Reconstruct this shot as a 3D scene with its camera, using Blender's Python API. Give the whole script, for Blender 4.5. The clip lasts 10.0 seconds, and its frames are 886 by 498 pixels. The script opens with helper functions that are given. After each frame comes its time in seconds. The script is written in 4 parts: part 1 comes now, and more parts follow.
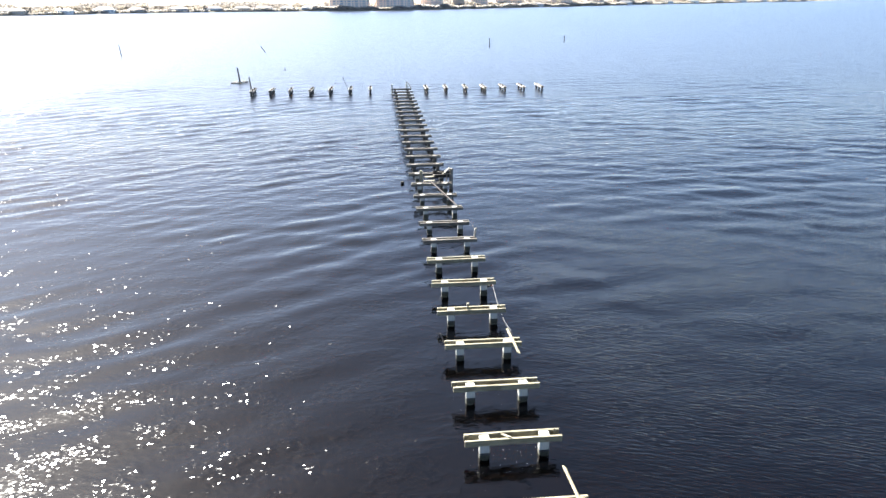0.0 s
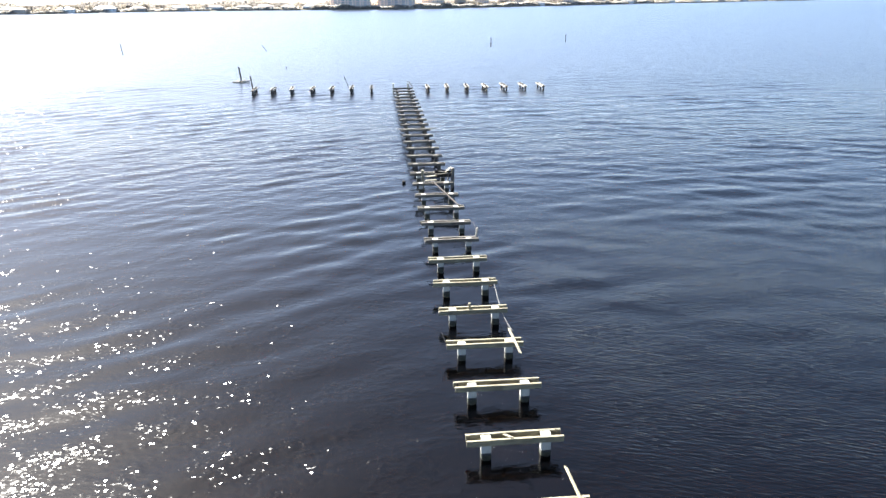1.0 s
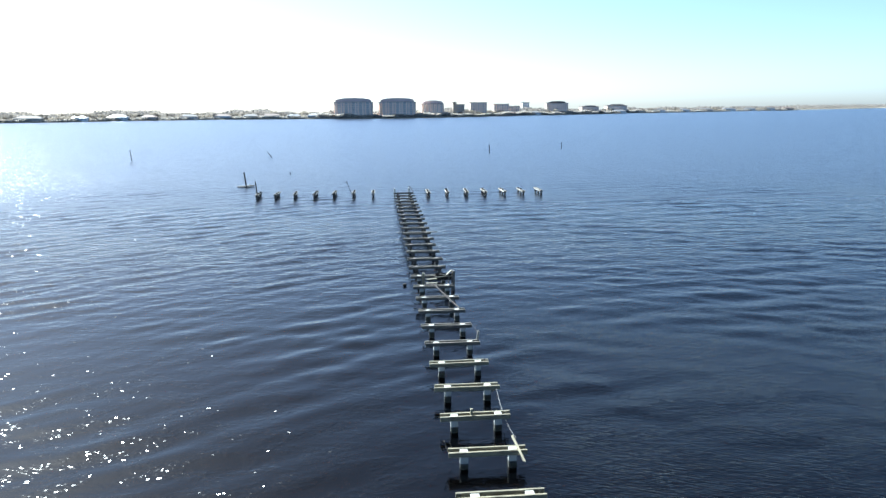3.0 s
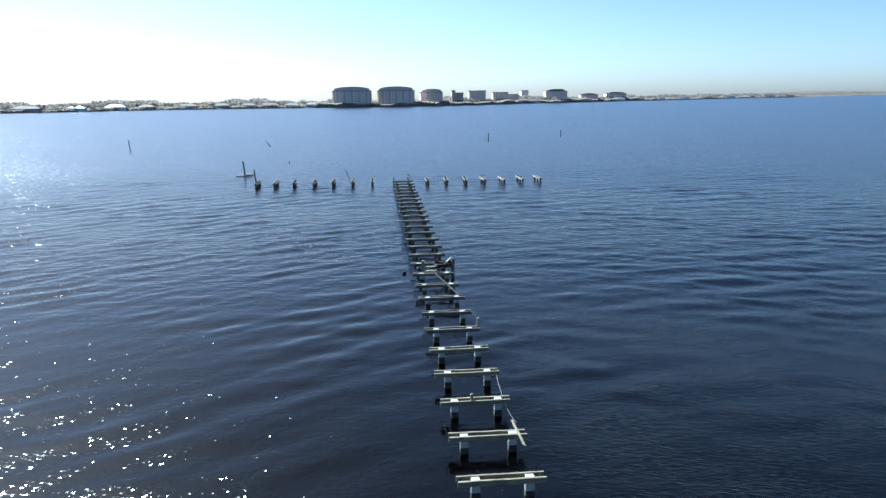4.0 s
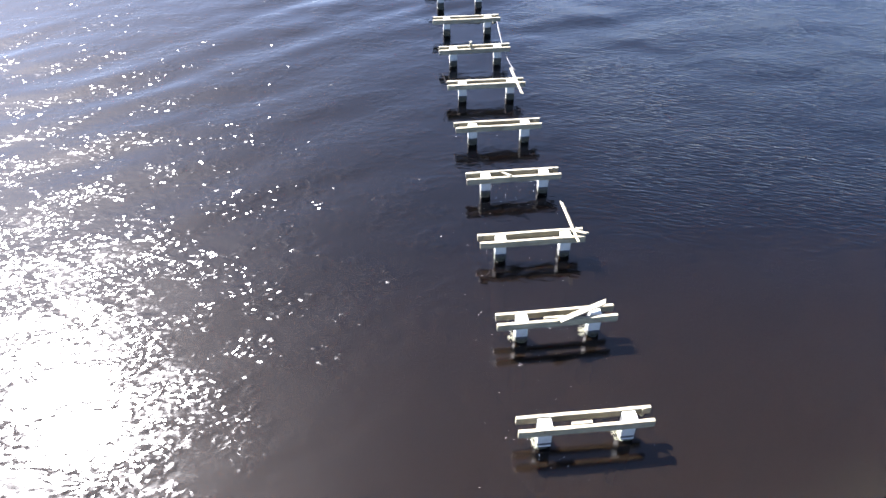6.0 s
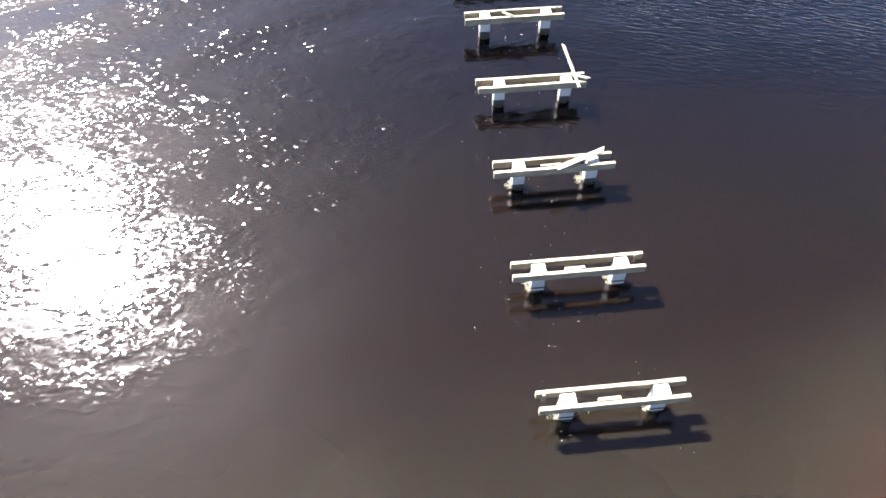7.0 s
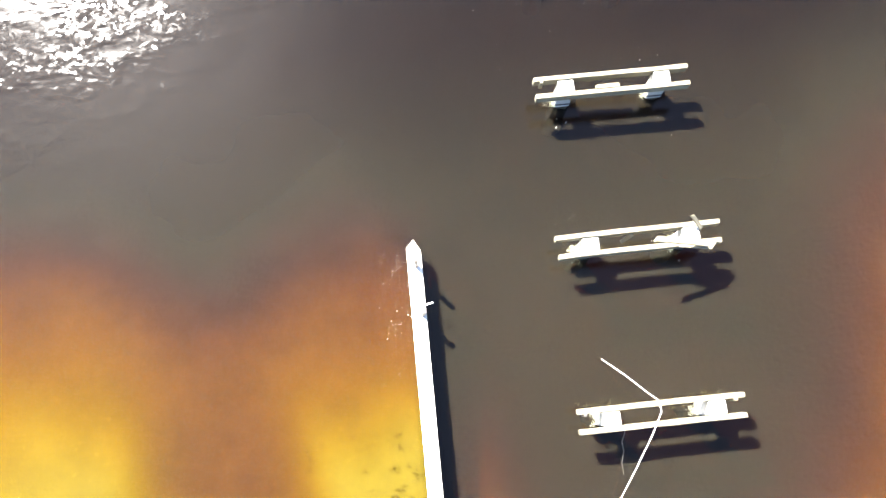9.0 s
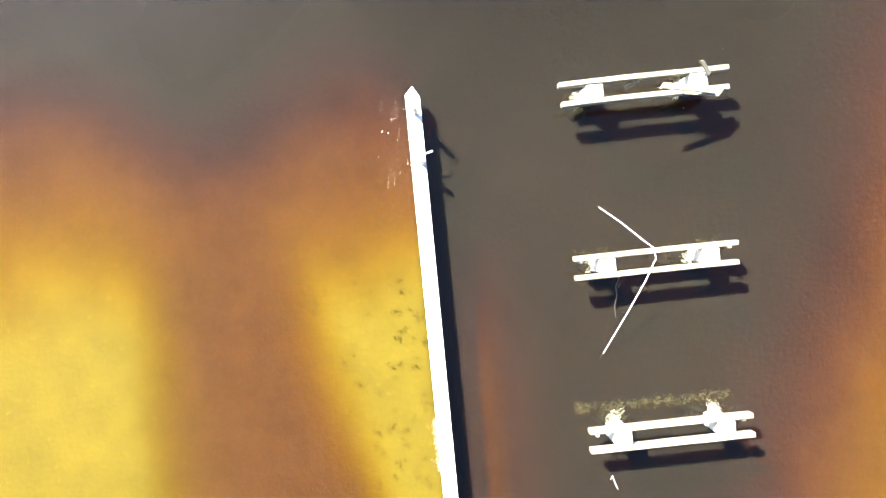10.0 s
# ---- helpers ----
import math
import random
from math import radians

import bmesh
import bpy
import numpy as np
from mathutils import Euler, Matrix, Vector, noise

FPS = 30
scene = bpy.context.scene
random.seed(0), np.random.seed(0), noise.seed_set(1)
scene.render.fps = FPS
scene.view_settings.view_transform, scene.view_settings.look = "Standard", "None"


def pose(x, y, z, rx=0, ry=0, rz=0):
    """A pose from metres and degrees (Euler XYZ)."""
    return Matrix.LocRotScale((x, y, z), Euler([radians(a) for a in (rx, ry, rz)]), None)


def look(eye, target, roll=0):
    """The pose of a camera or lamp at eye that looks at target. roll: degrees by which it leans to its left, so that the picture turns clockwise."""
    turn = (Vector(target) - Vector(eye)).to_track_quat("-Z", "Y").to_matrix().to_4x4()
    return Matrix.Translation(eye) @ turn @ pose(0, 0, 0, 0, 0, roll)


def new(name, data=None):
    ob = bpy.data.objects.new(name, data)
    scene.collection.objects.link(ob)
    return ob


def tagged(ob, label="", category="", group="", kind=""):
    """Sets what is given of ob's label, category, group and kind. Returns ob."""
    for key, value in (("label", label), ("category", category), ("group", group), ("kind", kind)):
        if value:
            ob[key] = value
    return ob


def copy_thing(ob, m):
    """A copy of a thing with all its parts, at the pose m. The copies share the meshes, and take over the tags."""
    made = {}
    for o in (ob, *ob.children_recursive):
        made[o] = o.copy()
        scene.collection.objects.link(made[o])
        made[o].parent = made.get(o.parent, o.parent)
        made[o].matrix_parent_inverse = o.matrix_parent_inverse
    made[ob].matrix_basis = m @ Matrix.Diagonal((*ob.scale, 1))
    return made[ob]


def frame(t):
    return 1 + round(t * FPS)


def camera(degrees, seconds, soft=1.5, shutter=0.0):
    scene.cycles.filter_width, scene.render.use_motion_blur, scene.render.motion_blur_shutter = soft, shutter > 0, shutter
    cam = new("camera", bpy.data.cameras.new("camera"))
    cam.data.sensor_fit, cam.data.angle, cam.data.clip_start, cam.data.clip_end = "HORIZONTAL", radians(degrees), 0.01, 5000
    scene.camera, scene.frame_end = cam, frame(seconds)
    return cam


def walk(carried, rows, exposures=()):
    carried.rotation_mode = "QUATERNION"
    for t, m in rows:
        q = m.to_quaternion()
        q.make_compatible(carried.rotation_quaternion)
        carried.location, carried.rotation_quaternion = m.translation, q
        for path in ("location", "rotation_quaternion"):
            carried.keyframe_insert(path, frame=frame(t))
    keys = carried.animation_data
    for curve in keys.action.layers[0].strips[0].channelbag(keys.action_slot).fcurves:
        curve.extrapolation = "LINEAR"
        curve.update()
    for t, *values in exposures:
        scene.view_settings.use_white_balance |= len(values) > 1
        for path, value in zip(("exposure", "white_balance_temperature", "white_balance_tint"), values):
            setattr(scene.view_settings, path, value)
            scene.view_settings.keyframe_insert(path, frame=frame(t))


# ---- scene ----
cam = camera(64.68, 10.0)
# t, x, y, z, yaw, pitch, roll
PATH = [
    (0.0, -2.213, -14.702, 13.095, -5.29, -19.77, -0.40),
    (0.5, -2.213, -14.693, 13.115, -5.21, -19.82, -0.39),
    (1.0, -2.238, -14.684, 13.126, -5.20, -19.85, -0.38),
    (1.5, -2.253, -14.668, 13.140, -5.21, -19.80, -0.40),
    (1.7, -2.263, -14.662, 13.166, -5.21, -19.15, -0.39),
    (2.0, -2.278, -14.654, 13.203, -5.22, -16.80, -0.38),
    (2.5, -2.300, -14.677, 13.221, -5.26, -12.76, -0.33),
    (2.7, -2.312, -14.684, 13.217, -5.29, -11.77, -0.27),
    (3.8, -2.345, -14.780, 13.138, -5.35, -11.39, -0.59),
    (4.0, -2.341, -14.806, 13.114, -5.34, -12.43, -0.57),
    (4.5, -2.324, -14.846, 13.076, -5.34, -18.91, -0.42),
    (5.0, -2.307, -14.848, 13.060, -5.30, -26.49, -0.41),
    (5.5, -2.295, -14.839, 13.048, -5.20, -33.91, -0.48),
    (5.7, -2.296, -14.826, 13.043, -5.15, -36.62, -0.61),
    (6.8, -2.283, -14.789, 13.032, -5.09, -50.50, -0.34),
    (7.0, -2.276, -14.777, 13.023, -5.18, -53.01, -0.40),
    (7.5, -2.264, -14.775, 13.019, -5.25, -59.40, -0.26),
    (8.0, -2.248, -14.771, 12.995, -5.20, -65.65, -0.34),
    (8.5, -2.240, -14.758, 12.995, -5.15, -72.03, -0.34),
    (9.0, -2.238, -14.727, 12.970, -5.05, -78.33, -0.48),
    (9.5, -2.253, -14.712, 12.956, -4.98, -84.68, -0.53),
    (10.0, -2.252, -14.701, 12.942, -4.96, -90.76, -0.51),
]

walk(cam, [(t, pose(x, y, z, 90 + p, 0, w) @ pose(0, 0, 0, 0, 0, r)) for t, x, y, z, w, p, r in PATH],
     [(0.0, 3.05, 6450, 9), (1.5, 3.0, 6350, 8), (2.5, 2.6, 5800, 2), (4.0, 1.75, 5150, 0), (4.5, 1.9, 5200, 4), (5.0, 2.85, 5600, 12), (5.5, 3.5, 5850, 15),
      (7.0, 3.70, 6300, 20), (7.5, 3.66, 6500, 18), (8.0, 3.80, 6500, 16), (8.5, 3.95, 6500, 14), (9.0, 3.98, 6400, 12), (10.0, 3.84, 6250, 12)])

# ---- light ----
SUN_EL, SUN_AZ = 44.5, 36.0          # degrees up, degrees to the left of the pier's line
world = bpy.data.worlds.new("sky")
scene.world = world
world.use_nodes = True
wn, wl = world.node_tree.nodes, world.node_tree.links
sky = wn.new("ShaderNodeTexSky")
sky.sky_type, sky.sun_disc = "NISHITA", False
sky.sun_elevation, sky.sun_rotation = radians(SUN_EL), radians(-SUN_AZ)
sky.air_density, sky.dust_density, sky.ozone_density = 0.60, 1.0, 0.75
wl.new(sky.outputs[0], wn["Background"].inputs[0])
wn["Background"].inputs[1].default_value = 0.05
sun = new("sun", bpy.data.lights.new("sun", "SUN"))
sun.data.energy, sun.data.angle, sun.data.color = 5.0, radians(0.53), (1.0, 0.95, 0.87)
ca, ce = radians(SUN_AZ), radians(SUN_EL)
sun.matrix_world = look((0, 0, 60), (0 + math.sin(ca) * math.cos(ce), 0 - math.cos(ca) * math.cos(ce), 60 - math.sin(ce)))


# ---- materials ----
class Mat:
    """A small writer of node materials."""

    def __init__(self, name):
        self.m = bpy.data.materials.new(name)
        self.m.use_nodes = True
        self.n, self.l = self.m.node_tree.nodes, self.m.node_tree.links
        self.b = self.n["Principled BSDF"]

    def node(self, kind, **sets):
        nd = self.n.new(kind)
        for k, v in sets.items():
            nd.inputs[k].default_value = v
        return nd

    def link(self, a, b):
        self.l.new(a, b)

    def math(self, op, a, b=None, clamp=False):
        nd = self.n.new("ShaderNodeMath")
        nd.operation, nd.use_clamp = op, clamp
        for i, v in enumerate((a, b)):
            if v is None:
                continue
            if isinstance(v, (int, float)):
                nd.inputs[i].default_value = v
            else:
                self.link(v, nd.inputs[i])
        return nd.outputs[0]

    def noise(self, vec, scale, detail=3.0, rough=0.55, dist=0.0):
        nd = self.node("ShaderNodeTexNoise", Scale=scale, Detail=detail, Roughness=rough, Distortion=dist)
        if vec is not None:
            self.link(vec, nd.inputs["Vector"])
        return nd.outputs[0]

    def mapping(self, vec, scale=(1, 1, 1), rot=(0, 0, 0), loc=(0, 0, 0)):
        nd = self.n.new("ShaderNodeMapping")
        nd.inputs["Scale"].default_value, nd.inputs["Rotation"].default_value, nd.inputs["Location"].default_value = scale, rot, loc
        self.link(vec, nd.inputs[0])
        return nd.outputs[0]

    def coord(self, which="Object"):
        return self.n.new("ShaderNodeTexCoord").outputs[which]

    def position(self):
        return self.n.new("ShaderNodeNewGeometry").outputs["Position"]

    def ramp(self, fac, *stops):
        nd = self.n.new("ShaderNodeValToRGB")
        el = nd.color_ramp.elements
        while len(el) < len(stops):
            el.new(0.5)
        for e, (p, c) in zip(el, stops):
            e.position, e.color = p, (*c, 1) if len(c) == 3 else c
        self.link(fac, nd.inputs[0])
        return nd.outputs[0]

    def mix(self, fac, a, b, kind="MIX"):
        nd = self.n.new("ShaderNodeMixRGB")
        nd.blend_type = kind
        for i, v in enumerate((fac, a, b)):
            if isinstance(v, (int, float)):
                nd.inputs[i].default_value = v
            elif isinstance(v, tuple):
                nd.inputs[i].default_value = (*v, 1)
            else:
                self.link(v, nd.inputs[i])
        return nd.outputs[0]

    def smooth(self, v, lo, hi):
        nd = self.n.new("ShaderNodeMapRange")
        nd.interpolation_type = "SMOOTHSTEP"
        nd.inputs[1].default_value, nd.inputs[2].default_value = lo, hi
        self.link(v, nd.inputs[0])
        return nd.outputs[0]

    def bump(self, height, strength=0.5, distance=0.01):
        nd = self.node("ShaderNodeBump", Strength=strength, Distance=distance)
        self.link(height, nd.inputs["Height"])
        return nd.outputs[0]

    def done(self, color=None, rough=None, normal=None, metal=None):
        for key, v in (("Base Color", color), ("Roughness", rough), ("Normal", normal), ("Metallic", metal)):
            if v is None:
                continue
            if isinstance(v, (int, float)):
                self.b.inputs[key].default_value = v
            elif isinstance(v, tuple):
                self.b.inputs[key].default_value = (*v, 1)
            else:
                self.link(v, self.b.inputs[key])
        return self.m


def wood(name, pale, grey, dark, along=0):
    """Weathered timber, its grain along one axis of the object."""
    w = Mat(name)
    sc = [9.0, 9.0, 9.0]
    sc[along] = 0.7
    rnd = w.n.new("ShaderNodeObjectInfo").outputs["Random"]
    base = w.coord()
    shift = w.n.new("ShaderNodeVectorMath")
    shift.operation = "ADD"
    w.link(base, shift.inputs[0])
    w.link(w.math("MULTIPLY", rnd, 40.0), shift.inputs[1])
    v = w.mapping(shift.outputs[0], sc)
    grain = w.noise(v, 3.0, 6.0, 0.65, 0.6)
    blot = w.noise(shift.outputs[0], 2.2, 4.0, 0.6)
    col = w.ramp(grain, (0.28, dark), (0.48, grey), (0.66, pale))
    col = w.mix(w.smooth(blot, 0.45, 0.7), col, w.mix(0.55, grey, dark))
    tone = w.ramp(rnd, (0.0, (0.82, 0.82, 0.82)), (1.0, (1.08, 1.06, 1.02)))
    col = w.mix(1.0, col, tone, "MULTIPLY")
    return w.done(col, 0.6, w.bump(grain, 0.5, 0.006))


WOOD_X = wood("weathered_timber_x", (0.225, 0.205, 0.135), (0.150, 0.134, 0.088), (0.055, 0.048, 0.032), 0)
WOOD_Y = wood("weathered_timber_y", (0.225, 0.205, 0.135), (0.150, 0.134, 0.088), (0.055, 0.048, 0.032), 1)
# dimmer WOOD_X for the far bents; shade on their fronts is in the colour
WOOD_FAR_DIM = wood("far_dim_grey_timber", (0.15, 0.135, 0.11), (0.085, 0.075, 0.062), (0.028, 0.024, 0.02), 0)
WOOD_DARK = wood("dark_timber", (0.10, 0.082, 0.065), (0.055, 0.046, 0.038), (0.025, 0.021, 0.018), 2)
WOOD_BROWN = wood("brown_timber", (0.14, 0.11, 0.088), (0.09, 0.072, 0.057), (0.042, 0.033, 0.027), 0)
WOOD_GREY = wood("grey_timber", (0.26, 0.25, 0.22), (0.17, 0.16, 0.14), (0.075, 0.068, 0.056), 0)


def jacket():
    w = Mat("pale_pile_wrap")
    v = w.coord()
    blot = w.noise(v, 5.0, 5.0, 0.6)
    streak = w.noise(w.mapping(v, (14, 14, 1.2)), 2.0, 3.0)
    col = w.ramp(blot, (0.3, (0.27, 0.275, 0.255)), (0.7, (0.37, 0.37, 0.335)))
    col = w.mix(w.smooth(streak, 0.55, 0.75), col, (0.24, 0.245, 0.215))
    return w.done(col, 0.55, w.bump(blot, 0.2, 0.01))


def plain(name, a, b, scale=6.0, rough=0.7, bump=0.3, dist=0.01):
    w = Mat(name)
    n1 = w.noise(w.coord(), scale, 5.0, 0.6)
    return w.done(w.ramp(n1, (0.32, a), (0.68, b)), rough, w.bump(n1, bump, dist))


WRAP = jacket()
BAND = plain("black_band", (0.012, 0.012, 0.014), (0.03, 0.03, 0.032), 12.0, 0.6)
GROWTH = plain("barnacles_and_weed", (0.016, 0.0130, 0.0008), (0.046, 0.036, 0.003), 22.0, 0.85, 1.0, 0.03)
FOOT = plain("wet_weed", (0.010, 0.011, 0.008), (0.035, 0.034, 0.018), 14.0, 0.6, 1.0, 0.03)
WALL_WHITE = plain("sunbleached_board", (0.52, 0.50, 0.44), (0.66, 0.64, 0.57), 3.0, 0.75)
RUST = plain("rusty_bolt", (0.10, 0.045, 0.02), (0.20, 0.10, 0.05), 30.0, 0.8)
WOOD_SOAKED = plain("soaked_brown_timber", (0.010, 0.007, 0.0055), (0.022, 0.016, 0.013), 9.0, 1.0)
BLACK = plain("black_float", (0.003, 0.003, 0.003), (0.006, 0.006, 0.006), 9.0, 1.0)
PIPE = plain("pale_bent_pipe", (0.55, 0.54, 0.48), (0.72, 0.70, 0.63), 8.0, 0.5)


def depth(x, y):
    """Metres of water at a place on the plan; numpy arrays or numbers."""
    n = lambda a, b, c: np.sin(a * x + b * y + c)
    wob = 0.5 * n(0.7, 0.4, 1.0) + 0.4 * n(0.3, 0.8, 2.3) + 0.25 * n(1.5, -0.7, 0.4) + 0.15 * n(2.9, 1.9, 1.4)
    sm = lambda v, lo, hi: (lambda q: q * q * (3 - 2 * q))(np.clip((v - lo) / (hi - lo), 0, 1))
    deep = 1.15 + 0.5 * sm(y, -13.5, -5.5) + 1.6 * sm(y, -8, 14) + 2.0 * sm(y, 10, 60)
    soft = 2.4 * sm(y, -12.3, -10.6)
    west = 1 - sm(x, -2.62 - soft, -2.50 + soft)                      # the shore side of the board wall
    slope = sm(-y + 0.5 * wob - 1.2 * np.exp(-((x + 6.6) / 1.4) ** 2) - 0.3 * sm(x, -3.4, -2.6), 9.4, 13.0)               # the bed climbs towards the shore
    edge = -5.2 + 0.25 * np.clip(-14.6 - y, 0, 8) + 0.25 * wob
    tongue = np.maximum(sm(x, edge - 0.9, edge + 0.8), 1 - sm(x + 0.3 * wob, -8.5, -6.5))
    bank = 0.47 - 0.35 * tongue * sm(-y + 0.6 * wob, 12.8, 16.2)
    d = deep + (bank - deep) * slope * west
    # a bar outside the pier on the other side, and a strip by the wall's far foot
    side = sm(x + 0.4 * wob - 0.26 * (y + 20), 1.5, 6.0) * sm(-y, 5.0, 16.0)
    d = d * (1 - 0.72 * side)
    strip = sm(-y, 13.8, 17.5) * np.exp(-((x + 1.66 - 0.02 * (y + 15)) / 0.62) ** 2)
    return d * (1 - 0.55 * strip)


def water():
    """Tannin water: the waves are in the mesh; ripples, stain and gloss are here."""
    w = Mat("tannin_water")
    p = w.position()
    far = w.node("ShaderNodeSeparateXYZ")
    w.link(p, far.inputs[0])
    px, py = far.outputs[0], far.outputs[1]
    rag = w.math("MULTIPLY", w.math("SUBTRACT", w.noise(w.mapping(p, (0.35, 0.35, 1)), 1.0, 4.0, 0.65), 0.5), 5.0)
    # the lee of the shore lies calm; ripples begin past a ragged line
    shore = w.smooth(w.math("ADD", w.math("ADD", py, w.math("MULTIPLY", px, -0.62)), w.math("MULTIPLY", rag, 0.6)), -5.6, 0.2)
    near = w.math("SUBTRACT", 1.0, w.smooth(py, 8.0, 45.0))
    # wind patches
    gust = w.smooth(w.noise(w.mapping(p, (0.10, 0.16, 1), (0, 0, 0.4)), 1.0, 3.0, 0.6), 0.36, 0.62)
    cat = w.smooth(w.noise(w.mapping(p, (0.55, 0.9, 1), (0, 0, 0.2), (3, 1, 0)), 1.0, 3.0, 0.6, 0.4), 0.42, 0.58)
    east = w.smooth(w.math("ADD", px, rag), 1.0, 6.0)
    force = w.math("MULTIPLY", shore, w.math("ADD", w.math("MULTIPLY", cat, 0.62), w.math("ADD", w.math("MULTIPLY", gust, 0.2), 0.18)))
    ripple = w.noise(w.mapping(p, (2.6, 3.6, 1), (0, 0, 0.2)), 1.0, 1.0, 0.45, 0.6)
    lull = w.noise(w.mapping(p, (0.55, 0.8, 1), (0, 0, 0.5)), 1.0, 2.0, 0.5, 0.8)
    comb = w.noise(w.mapping(w.mapping(p, (1, 1, 1), (0, 0, radians(24))), (2.4, 9.5, 1)), 1.0, 1.5, 0.6, 0.35)
    h = w.math("MULTIPLY", ripple, w.math("MULTIPLY", force, w.math("ADD", w.math("MULTIPLY", near, 0.004), 0.012)))
    h = w.math("ADD", h, w.math("MULTIPLY", lull, w.math("MULTIPLY", near, 0.010)))
    h = w.math("ADD", h, w.math("MULTIPLY", comb, w.math("MULTIPLY", w.math("MULTIPLY", w.smooth(w.math("ADD", py, rag), -5.0, 3.0), near), w.math("MULTIPLY", east, w.math("ADD", w.math("MULTIPLY", gust, 0.014), 0.026)))))
    ruffle = w.noise(w.mapping(p, (0.85, 1.6, 1)), 1.0, 2.0, 0.55, 0.4)
    h = w.math("ADD", h, w.math("MULTIPLY", ruffle, w.math("MULTIPLY", w.smooth(py, 18.0, 55.0), 0.125)))
    for sc, amp, lo, hi in (((0.20, 0.50, 1), 0.12, 70.0, 120.0), ((0.07, 0.17, 1), 0.24, 120.0, 260.0)):
        far_wave = w.noise(w.mapping(p, sc), 1.0, 2.0, 0.6, 0.4)
        h = w.math("ADD", h, w.math("MULTIPLY", far_wave, w.math("MULTIPLY", w.smooth(py, lo, hi), amp)))
    nb = w.node("ShaderNodeBump", Strength=1.0, Distance=1.0)
    w.link(h, nb.inputs["Height"])
    nrm = nb.outputs[0]
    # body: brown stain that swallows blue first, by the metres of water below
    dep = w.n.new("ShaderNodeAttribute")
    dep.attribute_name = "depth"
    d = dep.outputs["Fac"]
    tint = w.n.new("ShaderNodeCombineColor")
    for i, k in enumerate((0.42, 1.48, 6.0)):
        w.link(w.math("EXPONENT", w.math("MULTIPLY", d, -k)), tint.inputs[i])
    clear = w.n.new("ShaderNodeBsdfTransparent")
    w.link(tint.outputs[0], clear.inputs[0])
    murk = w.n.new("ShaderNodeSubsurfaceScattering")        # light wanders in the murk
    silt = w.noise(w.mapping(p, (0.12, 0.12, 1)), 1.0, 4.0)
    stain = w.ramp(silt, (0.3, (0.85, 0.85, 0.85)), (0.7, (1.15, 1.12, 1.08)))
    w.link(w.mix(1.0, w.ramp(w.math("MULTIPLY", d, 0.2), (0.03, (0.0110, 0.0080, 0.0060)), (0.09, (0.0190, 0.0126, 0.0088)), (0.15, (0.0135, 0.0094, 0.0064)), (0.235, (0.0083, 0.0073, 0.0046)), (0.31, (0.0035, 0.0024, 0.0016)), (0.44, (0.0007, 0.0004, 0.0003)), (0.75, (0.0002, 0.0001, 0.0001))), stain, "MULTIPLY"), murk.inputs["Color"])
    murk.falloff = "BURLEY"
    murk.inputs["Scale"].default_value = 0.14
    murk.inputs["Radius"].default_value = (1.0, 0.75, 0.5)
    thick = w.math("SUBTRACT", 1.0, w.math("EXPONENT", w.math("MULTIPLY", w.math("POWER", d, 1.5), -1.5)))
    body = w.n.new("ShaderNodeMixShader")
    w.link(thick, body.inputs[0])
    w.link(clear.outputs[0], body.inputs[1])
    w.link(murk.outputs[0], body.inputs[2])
    gloss = w.n.new("ShaderNodeBsdfGlossy")
    gloss.distribution = "BECKMANN"
    calm = w.math("SUBTRACT", 1.0, shore)
    rough = w.math("ADD", w.math("MULTIPLY", w.smooth(py, 20.0, 120.0), 0.20), w.math("ADD", w.math("MULTIPLY", calm, 0.05), 0.14))
    w.link(rough, gloss.inputs["Roughness"])
    w.link(nrm, gloss.inputs["Normal"])
    # wavelets: small tilted faces of many headings that flash where they meet the sun
    warp = w.n.new("ShaderNodeTexNoise")
    warp.inputs["Scale"].default_value = 2.3
    w.link(p, warp.inputs["Vector"])
    bent_p = w.n.new("ShaderNodeVectorMath")
    bent_p.operation = "MULTIPLY_ADD"
    w.link(warp.outputs["Color"], bent_p.inputs[0])
    bent_p.inputs[1].default_value = (0.35, 0.35, 0)
    w.link(p, bent_p.inputs[2])
    cells = w.node("ShaderNodeTexVoronoi", Scale=1.0)
    w.link(w.mapping(bent_p.outputs[0], (11.5, 14.5, 1)), cells.inputs["Vector"])
    luck = w.n.new("ShaderNodeSeparateColor")
    w.link(cells.outputs["Color"], luck.inputs[0])
    steep = w.math("MULTIPLY", w.math("ADD", w.math("MULTIPLY", luck.outputs[2], 0.75), 0.25), w.math("MULTIPLY", w.math("MULTIPLY", shore, w.math("ADD", w.math("MULTIPLY", w.smooth(py, -8.0, 1.0), 0.55), 0.45)), w.math("ADD", w.math("MULTIPLY", cat, 0.42), 0.08)))
    tilt = w.n.new("ShaderNodeCombineXYZ")
    for i in range(2):
        w.link(w.math("MULTIPLY", w.math("SUBTRACT", luck.outputs[i], 0.5), steep), tilt.inputs[i])
    leaning = w.n.new("ShaderNodeVectorMath")
    leaning.operation = "ADD"
    w.link(nrm, leaning.inputs[0])
    w.link(tilt.outputs[0], leaning.inputs[1])
    upright = w.n.new("ShaderNodeVectorMath")
    upright.operation = "NORMALIZE"
    w.link(leaning.outputs[0], upright.inputs[0])
    glint = w.n.new("ShaderNodeBsdfGlossy")
    glint.distribution = "BECKMANN"
    glint.inputs["Roughness"].default_value = 0.20
    w.link(upright.outputs[0], glint.inputs["Normal"])
    fine = w.n.new("ShaderNodeBsdfGlossy")                # facets of the finest ripples
    fine.distribution = "BECKMANN"
    fine.inputs["Roughness"].default_value = 0.38
